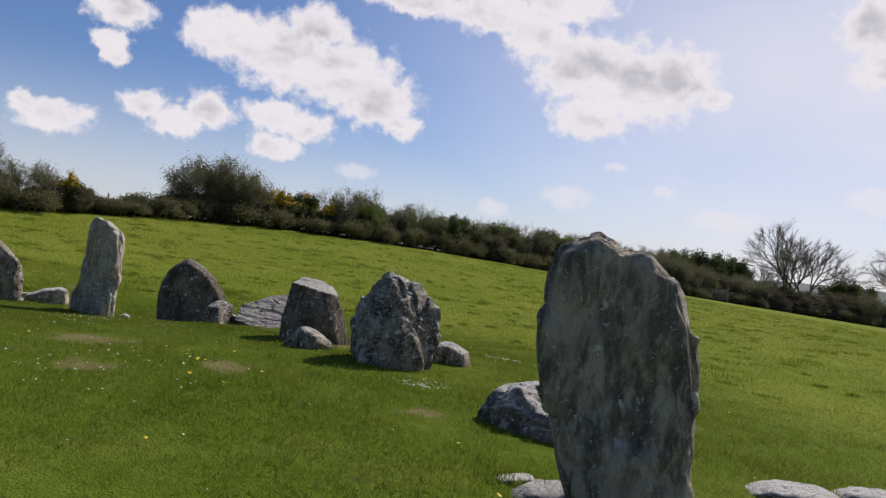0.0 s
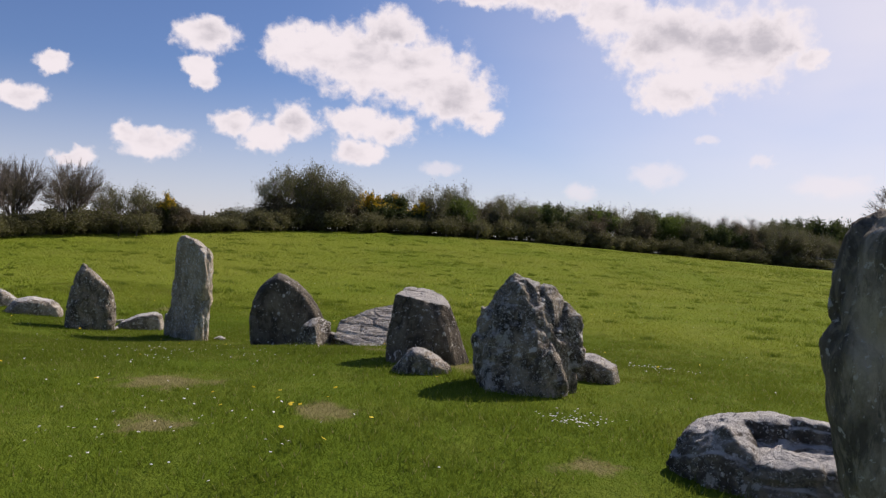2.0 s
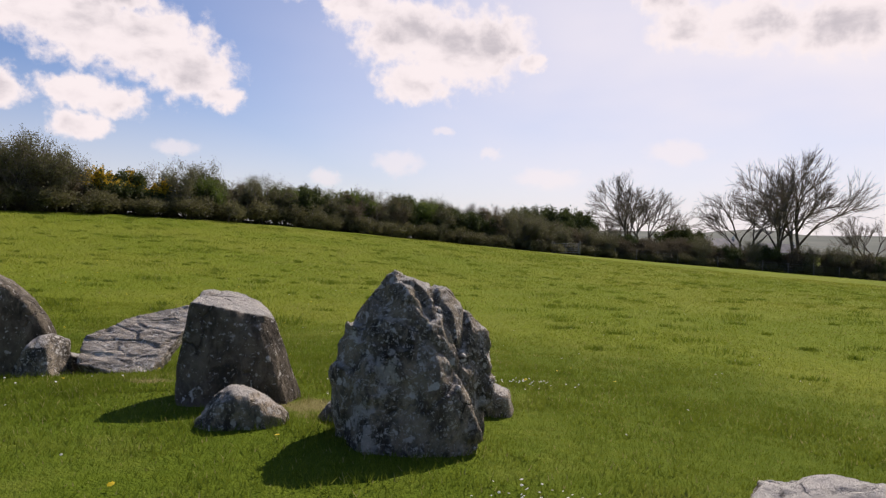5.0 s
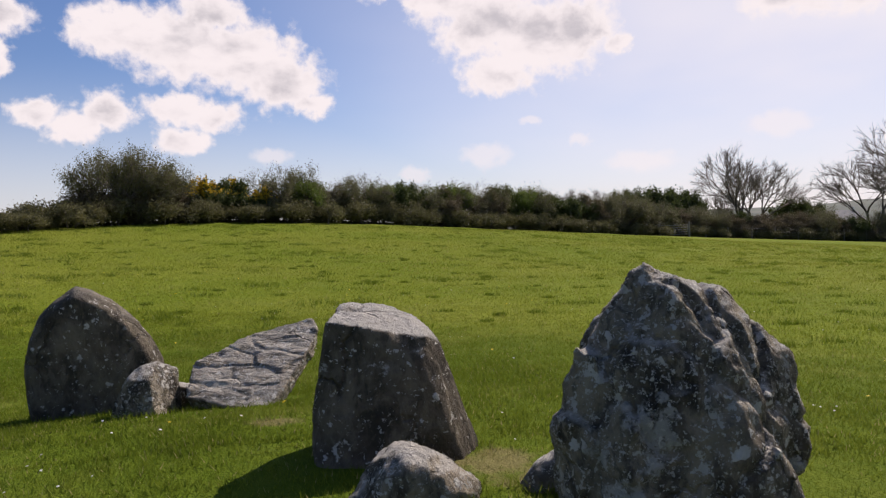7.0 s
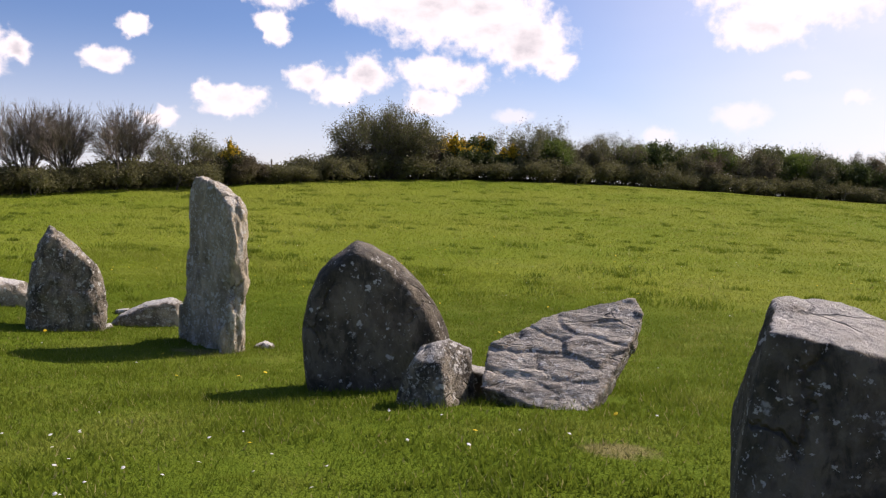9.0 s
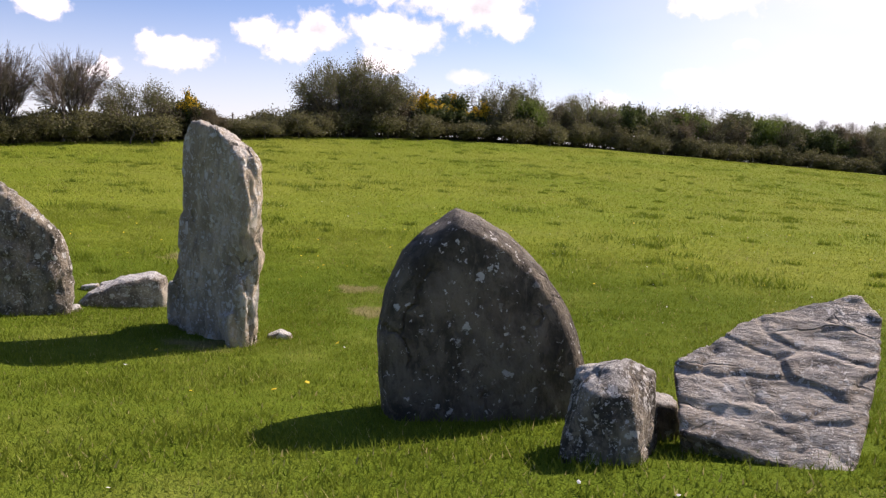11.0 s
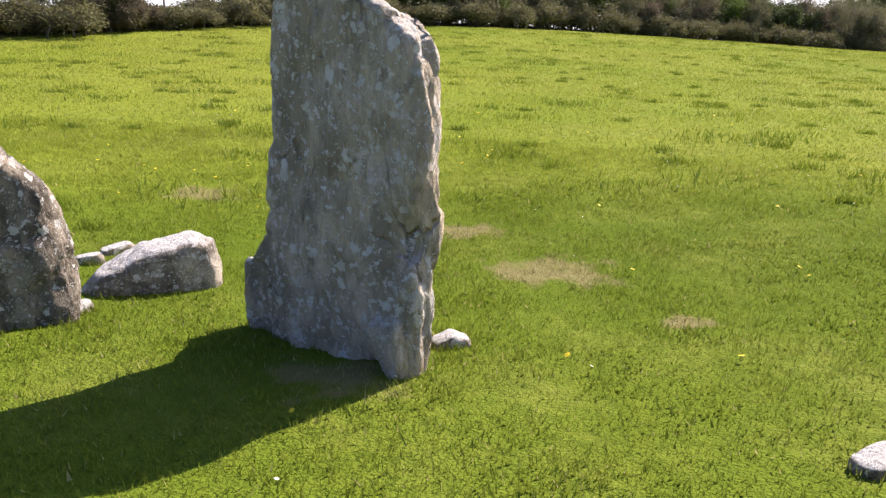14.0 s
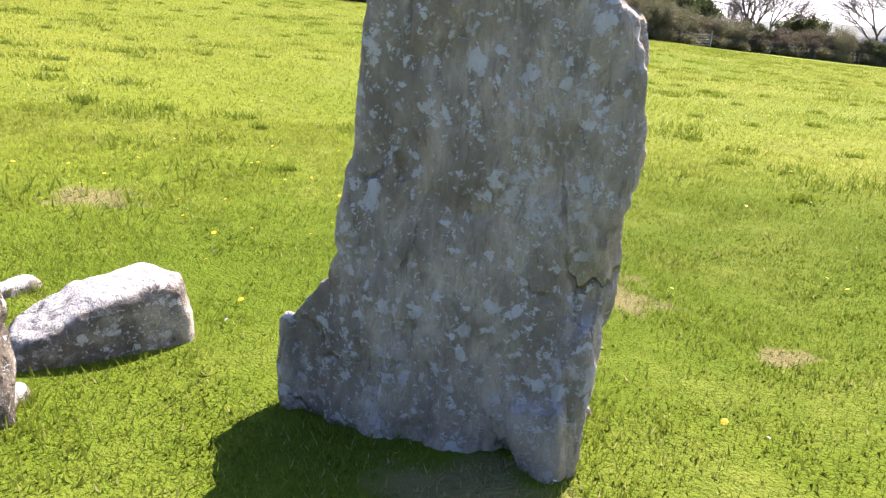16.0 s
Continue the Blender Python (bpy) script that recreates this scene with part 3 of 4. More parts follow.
# the big craggy stone
stone("standing_stone", -0.72, 8.52, -0.7, [
    [(0.0, -0.02, 1.07), (-0.1, -0.04, 0.99), (-0.19, -0.05, 0.87), (-0.24, -0.04, 0.78), (-0.34, -0.02, 0.5), (-0.36, 0.0, 0.36), (-0.33, -0.02, -0.3), (-0.16, -0.32, 0.5), (-0.2, -0.4, 0.1), (-0.2, -0.42, -0.3),
     (0.06, -0.16, 0.96), (0.2, -0.27, 0.76), (0.23, -0.39, 0.45), (0.34, -0.42, 0.2), (0.1, -0.46, -0.1), (0.35, -0.44, -0.3), (0.17, 0.06, 0.985), (0.38, 0.08, 0.905), (0.52, 0.08, 0.79), (0.4, 0.0, 0.82), (0.0, 0.35, 0.8), (0.42, 0.38, 0.6), (-0.25, 0.3, 0.5), (0.5, 0.4, -0.3), (-0.25, 0.35, -0.3)],
    [(0.3, 0.06, 0.89), (0.52, 0.06, 0.78), (0.64, 0.03, 0.65), (0.665, 0.0, 0.46), (0.66, -0.05, 0.27), (0.62, -0.1, 0.08), (0.6, -0.1, -0.3), (0.45, -0.12, 0.6), (0.25, -0.1, 0.72), (0.4, -0.3, 0.3), (0.3, 0.35, 0.6), (0.5, 0.35, -0.3), (0.2, 0.2, -0.2)],
    [(-0.31, -0.08, 0.74), (-0.24, -0.16, 0.72), (-0.36, -0.04, 0.62), (-0.375, -0.02, 0.4), (-0.34, -0.18, 0.35), (-0.3, -0.24, 0.2), (-0.1, 0.1, 0.7), (-0.2, -0.28, 0.4), (-0.2, 0.1, 0.2), (-0.32, -0.1, 0.0)],
    [(0.3, -0.42, 0.2), (0.5, -0.36, 0.1), (0.54, -0.34, -0.3), (0.3, -0.46, -0.3), (0.2, -0.4, 0.4), (0.36, -0.36, 0.36), (0.3, 0.0, 0.2), (0.55, -0.1, 0.2)],
], ROCK_BIG, "big craggy mottled grey boulder with a peaked top set upright", 0.015, 0.03, 2.3, (1.2, 1.2, 0.7), 0.6, 1, 3, plates=0.032, grain=3.2)
stone("boulder", 0.12, 9.35, -7.9, [
    slab_points([(-0.25, 0.2), (-0.13, 0.24), (0.03, 0.23), (0.22, 0.14), (0.25, 0.0), (0.22, -0.1), (-0.3, -0.1)], 0.22, 0.25, 0.75, 0.8),
], ROCK_BIG, "small grey boulder lying against the foot of a big stone", 0.02, 0.03, 3.2, (1, 1, 1), 0.4, 2, 4)
stone("boulder", -1.0, 8.98, -9.6, [
    slab_points([(0.03, 0.16), (-0.09, 0.08), (-0.2, -0.05), (0.15, -0.05), (0.16, 0.08)], 0.12, 0.14, 0.7, 0.7),
], ROCK_PALE, "small pale stone lying between two larger ones", 0.016, 0.02, 4.0, (1, 1, 1), 0.4, 2, 5)
stone("boulder", -1.72, 8.85, 8.6, [
    slab_points([(-0.04, 0.23), (0.08, 0.22), (0.22, 0.14), (0.36, 0.03), (0.36, -0.1), (-0.3, -0.1), (-0.23, 0.02), (-0.12, 0.17)], 0.2, 0.24, 0.7, 0.75),
], ROCK_BIG, "low pointed grey boulder in front of a blocky stone", 0.018, 0.03, 3.4, (1, 1, 1), 0.45, 2, 6)

# the blocky stump
stone("standing_stone", -1.74, 9.75, -0.2, [
    [(1.05 * u, 1.05 * v, 1.05 * w) for u, v, w in [(-0.35, -0.18, 0.71), (-0.15, -0.23, 0.68), (0.17, -0.18, 0.615), (0.24, -0.1, 0.56), (-0.29, 0.1, 0.77), (-0.21, 0.22, 0.765), (-0.02, 0.24, 0.745), (0.11, 0.2, 0.69), (0.2, 0.1, 0.63), (0.28, 0.0, 0.42), (0.34, 0.0, 0.21), (0.44, 0.0, 0.02), (0.48, 0.0, -0.14), (0.48, 0.0, -0.3),
     (0.14, -0.26, 0.48), (0.36, -0.29, -0.08), (0.38, -0.3, -0.3), (-0.39, -0.16, 0.5), (-0.42, -0.2, 0.3), (-0.45, -0.22, 0.08), (-0.38, -0.34, -0.1), (0.0, -0.4, -0.15), (-0.4, -0.3, -0.3), (-0.4, 0.2, 0.3), (0.4, 0.28, -0.3), (-0.38, 0.3, -0.3), (0.1, 0.32, 0.55)]],
], ROCK_DARK, "squat dark blocky stone with a flat pale top", 0.016, 0.016, 2.6, (1, 1, 0.7), 0.35, 1, 7, plates=0.014, grain=2.4)

# the fallen leaning slab: its broad face is turned up and towards the walker
FACE = [(0.19, 0.47, 0.645), (0.25, 0.3, 0.53), (0.19, 0.13, 0.41), (0.04, -0.17, 0.21), (-0.1, -0.42, 0.04), (-0.2, -0.48, 0.0), (-0.44, -0.41, 0.06), (-0.8, -0.34, 0.13), (-0.78, -0.2, 0.24), (-0.8, -0.04, 0.35), (-0.38, 0.26, 0.535), (-0.06, 0.39, 0.605)]
stone("standing_stone", -2.66, 11.98, 1.1, [
    FACE + [(u * 0.96, v + 0.06, w - 0.13) for u, v, w in FACE],
    [p for u, v, w in FACE[5:9] for p in ((u, v + 0.04, w - 0.03), (u * 0.92, v + 0.2, -0.3))],
], ROCK_SLAB, "grey banded slab leaning low over the grass", 0.015, 0.012, 2.6, (0.7, 1.4, 1.4), 0.5, 1, 8, plates=0.02, grain=3.6)
stone("boulder", -3.76, 11.55, 14.4, [
    [(-0.24, -0.05, 0.08), (-0.27, -0.1, -0.3), (-0.12, -0.06, 0.3), (0.0, 0.04, 0.41), (0.11, 0.12, 0.42), (0.27, 0.2, 0.33), (0.31, 0.2, -0.3), (0.08, -0.16, 0.1), (0.12, -0.16, -0.3), (0.06, -0.08, 0.3), (-0.08, 0.3, 0.33), (0.18, 0.36, 0.3), (0.0, 0.4, -0.3)],
], ROCK_BIG, "small angular grey stone with a pale top beside a rounded stone", 0.014, 0.012, 3.0, (1, 1, 1), 0.4, 1, 9, plates=0.012, grain=4.0)
stone("boulder", -3.52, 12.02, 10.0, [
    slab_points([(-0.14, 0.22), (0.1, 0.18), (0.14, 0.0), (-0.16, 0.0)], 0.1, 0.12, 0.85, 0.85),
], ROCK_DARK, "small brown stone half buried beside a slab", 0.016, 0.015, 4.0, (1, 1, 1), 0.4, 1, 10)

# the egg-shaped stone
stone("standing_stone", -4.555, 12.44, 12.0, [
    slab_points([(-0.05, 1.21), (0.09, 1.15), (0.22, 1.07), (0.45, 0.86), (0.57, 0.69), (0.66, 0.5), (0.72, 0.29), (0.72, 0.1), (0.64, -0.12), (-0.44, -0.12), (-0.49, 0.2), (-0.5, 0.49), (-0.46, 0.74), (-0.36, 0.955), (-0.24, 1.09)], 0.28, 0.3, 0.84, 0.8),
], ROCK_EGG, "smooth rounded dark standing stone like an upturned egg", 0.018, 0.014, 2.0, (1, 1, 0.8), 0.3, 5, 11, z=float(height(-4.57, 12.6)), plates=0.006, grain=3.0)

# the tall pillar at the end of the walk
stone("standing_stone", -7.15, 14.4, -30.0, [
    slab_points([(-0.28, 2.0), (0.05, 1.95), (0.32, 1.81), (0.49, 1.68), (0.54, 1.5), (0.55, 1.2), (0.51, 0.9), (0.48, 0.6), (0.2, 0.5), (-0.5, 0.6), (-0.5, 0.95), (-0.45, 1.3), (-0.43, 1.7), (-0.4, 1.87)], 0.06, 0.21, 0.94, 0.88),
    slab_points([(-0.5, 1.0), (0.52, 1.0), (0.48, 0.6), (0.45, 0.25), (0.43, -0.05), (-0.6, -0.05), (-0.62, 0.3), (-0.57, 0.7)], 0.07, 0.22, 0.94, 0.9),
    slab_points([(-0.5, 0.75), (-0.67, 0.55), (-0.8, 0.4), (-0.83, 0.16), (-0.78, -0.05), (-0.3, -0.05), (-0.3, 0.6)], 0.02, 0.22, 0.9, 0.85),
    slab_points([(0.2, 0.3), (0.42, 0.34), (0.44, -0.05), (0.24, -0.05)], 0.14, 0.1, 0.9, 0.9),
], ROCK_TALL, "tall grey standing pillar of rock crusted with pale lichen", 0.016, 0.028, 3.0, (1.9, 1.6, 0.45), 0.6, 1, 12, plates=0.03, grain=3.0, dents=((0.2, -0.1, 0.02, 0.09, 0.14), (-0.2, -0.08, 0.05, 0.06, 0.06), (0.45, -0.05, 0.75, 0.12, 0.08)))
stone("boulder", -6.62, 14.62, 20.0, [
    slab_points([(-0.12, 0.05), (0.0, 0.1), (0.1, 0.06), (0.13, -0.03), (-0.14, -0.03)], 0.07, 0.08, 0.8, 0.8, sink=0.12),
], ROCK_PALE, "small white stone at the foot of a pillar", 0.012, 0.012, 5.0, (1, 1, 1), 0.4, 1, 13)
stone("boulder", -8.65, 15.5, 29.7, [
    slab_points([(-0.63, 0.02), (-0.51, 0.14), (-0.19, 0.28), (0.16, 0.33), (0.27, 0.27), (0.31, 0.1), (0.2, -0.03), (-0.6, -0.04)], 0.2, 0.24, 0.85, 0.8),
], ROCK_PALE, "low pale boulder blotched with white lichen lying in grass", 0.018, 0.025, 2.8, (1, 1, 1), 0.4, 3, 14)

# the pointed stone and the low rocks beyond it
stone("standing_stone", -9.2, 14.55, 39.1, [
    slab_points([(-0.23, 1.3), (-0.11, 1.21), (0.1, 0.97), (0.27, 0.8), (0.36, 0.47), (0.38, 0.26), (0.33, 0.0), (0.15, -0.1), (-0.52, -0.1), (-0.54, 0.2), (-0.45, 0.66), (-0.38, 0.97)], 0.18, 0.22, 0.84, 0.8),
], ROCK_POINT, "pointed grey standing stone with a craggy sloping edge", 0.02, 0.035, 2.4, (1.3, 1.3, 0.8), 0.5, 1, 15, plates=0.03, grain=2.8)
stone("boulder", -10.85, 15.1, 40.0, [
    slab_points([(-0.65, 0.05), (-0.45, 0.3), (-0.1, 0.38), (0.25, 0.28), (0.42, 0.12), (0.45, -0.05), (-0.6, -0.05)], 0.25, 0.25, 0.8, 0.8),
], ROCK_PALE, "low pale grey boulder lying in grass at the ring's edge", 0.024, 0.035, 2.6, (1, 1, 1), 0.4, 2, 16)
stone("boulder", -11.75, 14.3, 45.0, [
    slab_points([(-0.6, 0.05), (-0.4, 0.26), (0.0, 0.32), (0.3, 0.2), (0.45, -0.05), (-0.6, -0.05)], 0.22, 0.25, 0.8, 0.8),
], ROCK_PALE, "low light grey boulder lying in grass beside another", 0.024, 0.035, 2.6, (1, 1, 1), 0.4, 2, 17)
stone("boulder", -11.9, 15.3, 45.0, [
    slab_points([(-0.3, 0.2), (0.0, 0.36), (0.3, 0.15), (0.35, -0.05), (-0.35, -0.05)], 0.2, 0.2, 0.8, 0.8),
], ROCK_PALE, "small light grey rock in the grass", 0.024, 0.03, 3.0, (1, 1, 1), 0.4, 2, 18)
for i, (fx, fy, fr, fs) in enumerate([(-9.42, 15.72, 20, 0.11), (-9.35, 16.0, 50, 0.14), (-8.95, 14.8, 70, 0.09), (-9.05, 15.3, 10, 0.09), (0.62, 4.9, 15, 0.16), (-4.91, 13.32, 30, 0.14)]):
    stone("flat_stone", fx, fy, fr, [
        slab_points([(-fs, 0.02), (-0.6 * fs, 0.035), (0.7 * fs, 0.045), (fs, 0.0)], 0.5 * fs, 0.5 * fs, 0.8, 0.8, sink=0.06),
    ], ROCK_PALE, "thin flake of pale rock lying in the turf", 0.012, 0.01, 5.0, (1, 1, 1), 0.4, 1, 20 + i)
for i, (fx, fy, fr, fs) in enumerate([(2.8, 5.5, -25, 0.4), (3.5, 5.75, -30, 0.3), (0.82, 4.62, -10, 0.3)]):
    stone("boulder", fx, fy, fr, [
        slab_points([(-fs, 0.0), (-0.5 * fs, 0.09), (0.4 * fs, 0.12), (0.9 * fs, 0.05), (fs, -0.03)], 0.6 * fs, 0.6 * fs, 0.8, 0.8, sink=0.15),
    ], ROCK_PALE if i < 2 else ROCK_DARK, "low flat rock sunk into the turf near a tall stone", 0.02, 0.02, 3.4, (1, 1, 1), 0.4, 2, 30 + i)


# ---------------------------------------------------------------- woody plants
def tubes(segs, sides=4):
    """Tapered prisms along segments (p, q, r at p, r at q)."""
    segs = np.asarray(segs, np.float32)
    p, q, r0, r1 = segs[:, 0:3], segs[:, 3:6], segs[:, 6], segs[:, 7]
    d = q - p
    d /= np.maximum(np.linalg.norm(d, axis=1, keepdims=True), 1e-6)
    ref = np.where(np.abs(d[:, 2:3]) > 0.9, np.array([[1.0, 0, 0]]), np.array([[0, 0, 1.0]]))
    u = np.cross(d, ref)
    u /= np.linalg.norm(u, axis=1, keepdims=True)
    w = np.cross(d, u)
    V = []
    for base, r in ((p, r0), (q, r1)):
        for k in range(sides):
            a = 2 * math.pi * k / sides
            V.append(base + (u * math.cos(a) + w * math.sin(a)) * r[:, None])
    V = np.stack(V, 1).reshape(-1, 3)
    o = (np.arange(len(segs)) * 2 * sides)[:, None]
    F = np.concatenate([o + np.array([[k, (k + 1) % sides, sides + (k + 1) % sides, sides + k]]) for k in range(sides)])
    return V, F


def grow(rng, start, direction, length, radius, depth, spread, up, wind, out, shrink=0.74, kids=(2, 4), first=0):
    """Branches, each of three bent lengths, that fork until depth runs out."""
    p, d = np.array(start, float), np.array(direction, float)
    for k in range(3):
        d = d + rng.normal(0, 0.13, 3) + np.array([wind, 0, up]) * 0.12
        d /= np.linalg.norm(d)
        q = p + d * length / 3
        r = radius * (1 - 0.3 * k / 3)
        out.append((*p, *q, r, radius * (1 - 0.3 * (k + 1) / 3), depth))
        p = q
        if depth > 0 and k > first:
            for _ in range(int(rng.integers(*kids)) - (1 if k < 2 else 0)):
                side = rng.normal(0, 1, 3)
                side -= d * side.dot(d)
                side /= max(np.linalg.norm(side), 1e-6)
                nd = d + side * spread * rng.uniform(0.6, 1.2)
                grow(rng, p, nd / np.linalg.norm(nd), length * shrink * rng.uniform(0.75, 1.1), radius * 0.58, depth - 1, spread, up, wind, out, shrink, kids, first)


def leaf_cards(rng, centres, spread, size, count):
    """Small bent leaves (two triangles each) scattered round the given points."""
    c = np.repeat(centres, count, axis=0)
    c = c + rng.normal(0, spread, c.shape)
    n = len(c)
    a = rng.normal(0, 1, (n, 3))
    a /= np.linalg.norm(a, axis=1, keepdims=True)
    b = np.cross(a, rng.normal(0, 1, (n, 3)))
    b /= np.linalg.norm(b, axis=1, keepdims=True)
    s = (size * rng.uniform(0.5, 1.3, n))[:, None]
    nrm = np.cross(a, b)
    V = np.stack([c - a * s, c + b * s * 0.45 + nrm * s * 0.15, c + a * s, c - b * s * 0.45 + nrm * s * 0.15], 1).reshape(-1, 3)
    o = (np.arange(n) * 4)[:, None]
    return V, np.concatenate([o + np.array([[0, 1, 2]]), o + np.array([[0, 2, 3]])])


def plant(name, seed, tall, stems, depth, spread, up, wind, leaf=None, leaf_size=0.1, per_tip=6, base_r=0.09, shrink=0.74, lean=0.35, bloom=None, bloom_part=0.0, foot=0.3, kids=(2, 4)):
    """A bush or tree: an Empty at its foot with trunk, twigs and leaves under it."""
    rng = np.random.default_rng(seed)
    segs, made = [], []
    for k in range(stems):
        d = np.array([rng.normal(0, lean), rng.normal(0, lean), 1.0])
        one = []
        grow(rng, (rng.normal(0, foot), rng.normal(0, foot), 0.0), d / np.linalg.norm(d), tall * rng.uniform(0.3, 0.42), base_r, depth, spread, up, wind, one, shrink, kids)
        segs += one
        made += [k] * len(one)
    segs, made = np.array(segs), np.array(made)
    fit = tall / np.quantile(segs[:, 5], 0.995)
    segs[:, :6] *= fit
    segs[:, [2, 5]] -= 0.08
    ob = new(name)
    thick = segs[:, 8] >= depth - 1
    for k in range(stems):
        V, F = tubes(segs[thick & (made == k)][:, :8], 5)
        mesh_object("stem" if stems > 1 else "trunk", V, F, BARK, ob, True)
    V, F = tubes(segs[~thick][:, :8], 3)
    tagged(mesh_object("twig_mass", V, F, TWIG, ob, True), "bare brown twigs", kind="stuff")
    if leaf is not None:
        tips = segs[segs[:, 8] <= 1][:, 3:6]
        tips = tips[rng.permutation(len(tips))]
        if bloom is not None:
            high = tips[:, 2] > np.quantile(tips[:, 2], 1 - bloom_part)
            V, F = leaf_cards(rng, tips[high], 0.10, leaf_size, per_tip)
            tagged(mesh_object("blossom", V, F, bloom, ob), "bright yellow blossom", kind="stuff")
            tips = tips[~high | (rng.random(len(tips)) < 0.4)]
        V, F = leaf_cards(rng, tips, 0.16, leaf_size, per_tip)
        tagged(mesh_object("foliage", V, F, leaf, ob), kind="stuff")
    return ob


def place(ob, x, y, turn, sx, sz, first=True):
    m = pose(x, y, float(height(x, y)) - 0.05, 0, 0, turn)
    if first:
        ob.matrix_basis = m
    else:
        ob = copy_thing(ob, m)
    ob.scale = (sx, sx, sz)
    return ob


KINDS = {
    "thorn": (plant("hawthorn_bush", 1, 3.6, 8, 4, 0.5, 0.3, 0.08, LEAF_OLIVE, 0.05, 2, 0.05, foot=0.5, kids=(2, 4)), "hawthorn bush just coming into leaf in the hedge"),
    "dark": (plant("hedge_bush", 2, 3.0, 7, 3, 0.75, 0.3, 0.0, LEAF_DARK, 0.10, 9, 0.06), "dense dark green hedge bush at the field's edge"),
    "brown": (plant("hedge_bush", 3, 3.0, 7, 4, 0.62, 0.4, 0.05, LEAF_BROWN, 0.065, 4, 0.06), "brown twiggy hedge bush at the field's edge"),
    "fresh": (plant("hedge_bush", 4, 3.0, 7, 3, 0.7, 0.4, 0.0, LEAF_FRESH, 0.09, 7, 0.06), "fresh green hedge bush at the field's edge"),
    "gorse": (plant("gorse_bush", 5, 2.8, 7, 3, 0.7, 0.4, 0.0, LEAF_DARK, 0.09, 10, 0.05, bloom=BLOOM, bloom_part=0.2), "dark gorse bush topped with yellow blossom"),
    "bare": (plant("bare_tree", 6, 4.0, 6, 4, 0.36, 0.35, 0.08, None, 0.0, 0, 0.05, 0.8, 0.3, foot=0.35, kids=(2, 5)), "bare wind-bent grey tree in the hedge"),
    "ash": (plant("bare_tree", 7, 11.0, 2, 5, 0.44, 0.3, 0.0, None, 0.0, 0, 0.2, 0.76, 0.16, kids=(2, 4)), "tall bare leafless tree beyond the field"),
    "low": (plant("hedge_bush", 8, 1.3, 9, 3, 0.8, 0.3, 0.0, LEAF_SCRUB, 0.06, 5, 0.03, foot=0.6), "low scrubby bush at the hedge's foot"),
}
USED = set()


def put(kind, x, y, sx=1.0, sz=1.0, turn=None):
    ob, label = KINDS[kind]
    turn = random.uniform(0, 360) if turn is None else turn
    made = place(ob, x, y, turn, sx, sz, kind not in USED)
    USED.add(kind)
    name = made.name.split(".")[0].replace("_", " ")
    tagged(made, label, "tree" if "tree" in name else "bush", name + " along the field's edge")


# wind-bent trees at the near end of the hedge
for x, y, s in [(-33.0, 27.2, 0.8), (-31.5, 28.5, 0.85), (-29.9, 31.2, 0.9), (-28.6, 33.6, 1.0), (-27.6, 34.8, 1.0), (-26.0, 37.0, 1.0)]:
    put("bare", x, y, s * 0.85, s, random.uniform(-40, 40))
for x, y, s in [(-33.5, 26.5, 0.5), (-32.2, 28.6, 0.4), (-31.0, 30.0, 0.4), (-30.0, 32.2, 0.35), (-29.0, 33.5, 0.4), (-27.6, 35.6, 0.35), (-26.4, 37.2, 0.35), (-25.3, 39.0, 0.45)]:
    put("brown", x, y, s * 1.5, s)
put("thorn", -24.6, 39.8, 0.75, 0.78)
put("brown", -23.9, 40.6, 0.7, 0.55)
put("gorse", -22.9, 41.2, 0.45, 0.8)
put("brown", -22.5, 41.8, 0.7, 0.6)
for k in range(16):
    f = k / 15
    put("low", -34.0 + 9.5 * f + random.uniform(-0.3, 0.3), float(np.interp(f, [0, 0.4, 0.85, 1], [25.6, 31.0, 37.6, 39.6])) + random.uniform(-0.3, 0.3), random.uniform(0.9, 1.3), random.uniform(0.7, 1.1))
# the gap, with only low scrub
for k in range(11):
    f = k / 10
    put("low", -22.8 + 2.6 * f + random.uniform(-0.3, 0.3), 42.2 + 6.4 * f, random.uniform(0.8, 1.2), random.uniform(0.5, 0.85))
# the high middle of the hedge
put("brown", -20.0, 49.3, 0.7, 0.5)
put("brown", -19.2, 49.9, 0.9, 0.75)
put("thorn", -18.2, 50.8, 1.0, 1.28, 20)
put("thorn", -17.1, 51.7, 1.0, 1.3, 140)
put("brown", -16.4, 52.3, 0.9, 1.15)
put("brown", -18.0, 51.6, 1.0, 0.8)
put("dark", -17.2, 52.4, 0.8, 0.8)
put("thorn", -16.4, 53.2, 0.85, 1.08, 220)
put("brown", -15.4, 54.0, 0.9, 0.9)
put("gorse", -14.4, 54.8, 0.9, 1.0)
put("gorse", -13.2, 55.6, 0.95, 1.03)
put("dark", -12.2, 56.4, 0.9, 0.95)
put("gorse", -11.0, 57.0, 0.8, 0.85)
put("brown", -9.9, 57.8, 0.8, 0.72)
put("thorn", -8.6, 58.4, 1.0, 1.15, 60)
put("fresh", -7.9, 58.7, 0.8, 1.0, 60)
put("brown", -7.2, 59.2, 0.8, 1.0, 200)
put("thorn", -6.4, 60.2, 0.8, 0.85)
for k, kind in enumerate("brown thorn fresh dark thorn brown fresh thorn brown dark fresh thorn".split()):
    x = -5.2 + k * 1.55
    put(kind, x, 61.0 + (x + 5.2) * 0.6 + random.uniform(-0.5, 0.5), random.uniform(0.9, 1.1), random.uniform(0.9, 1.2) + 0.012 * k)
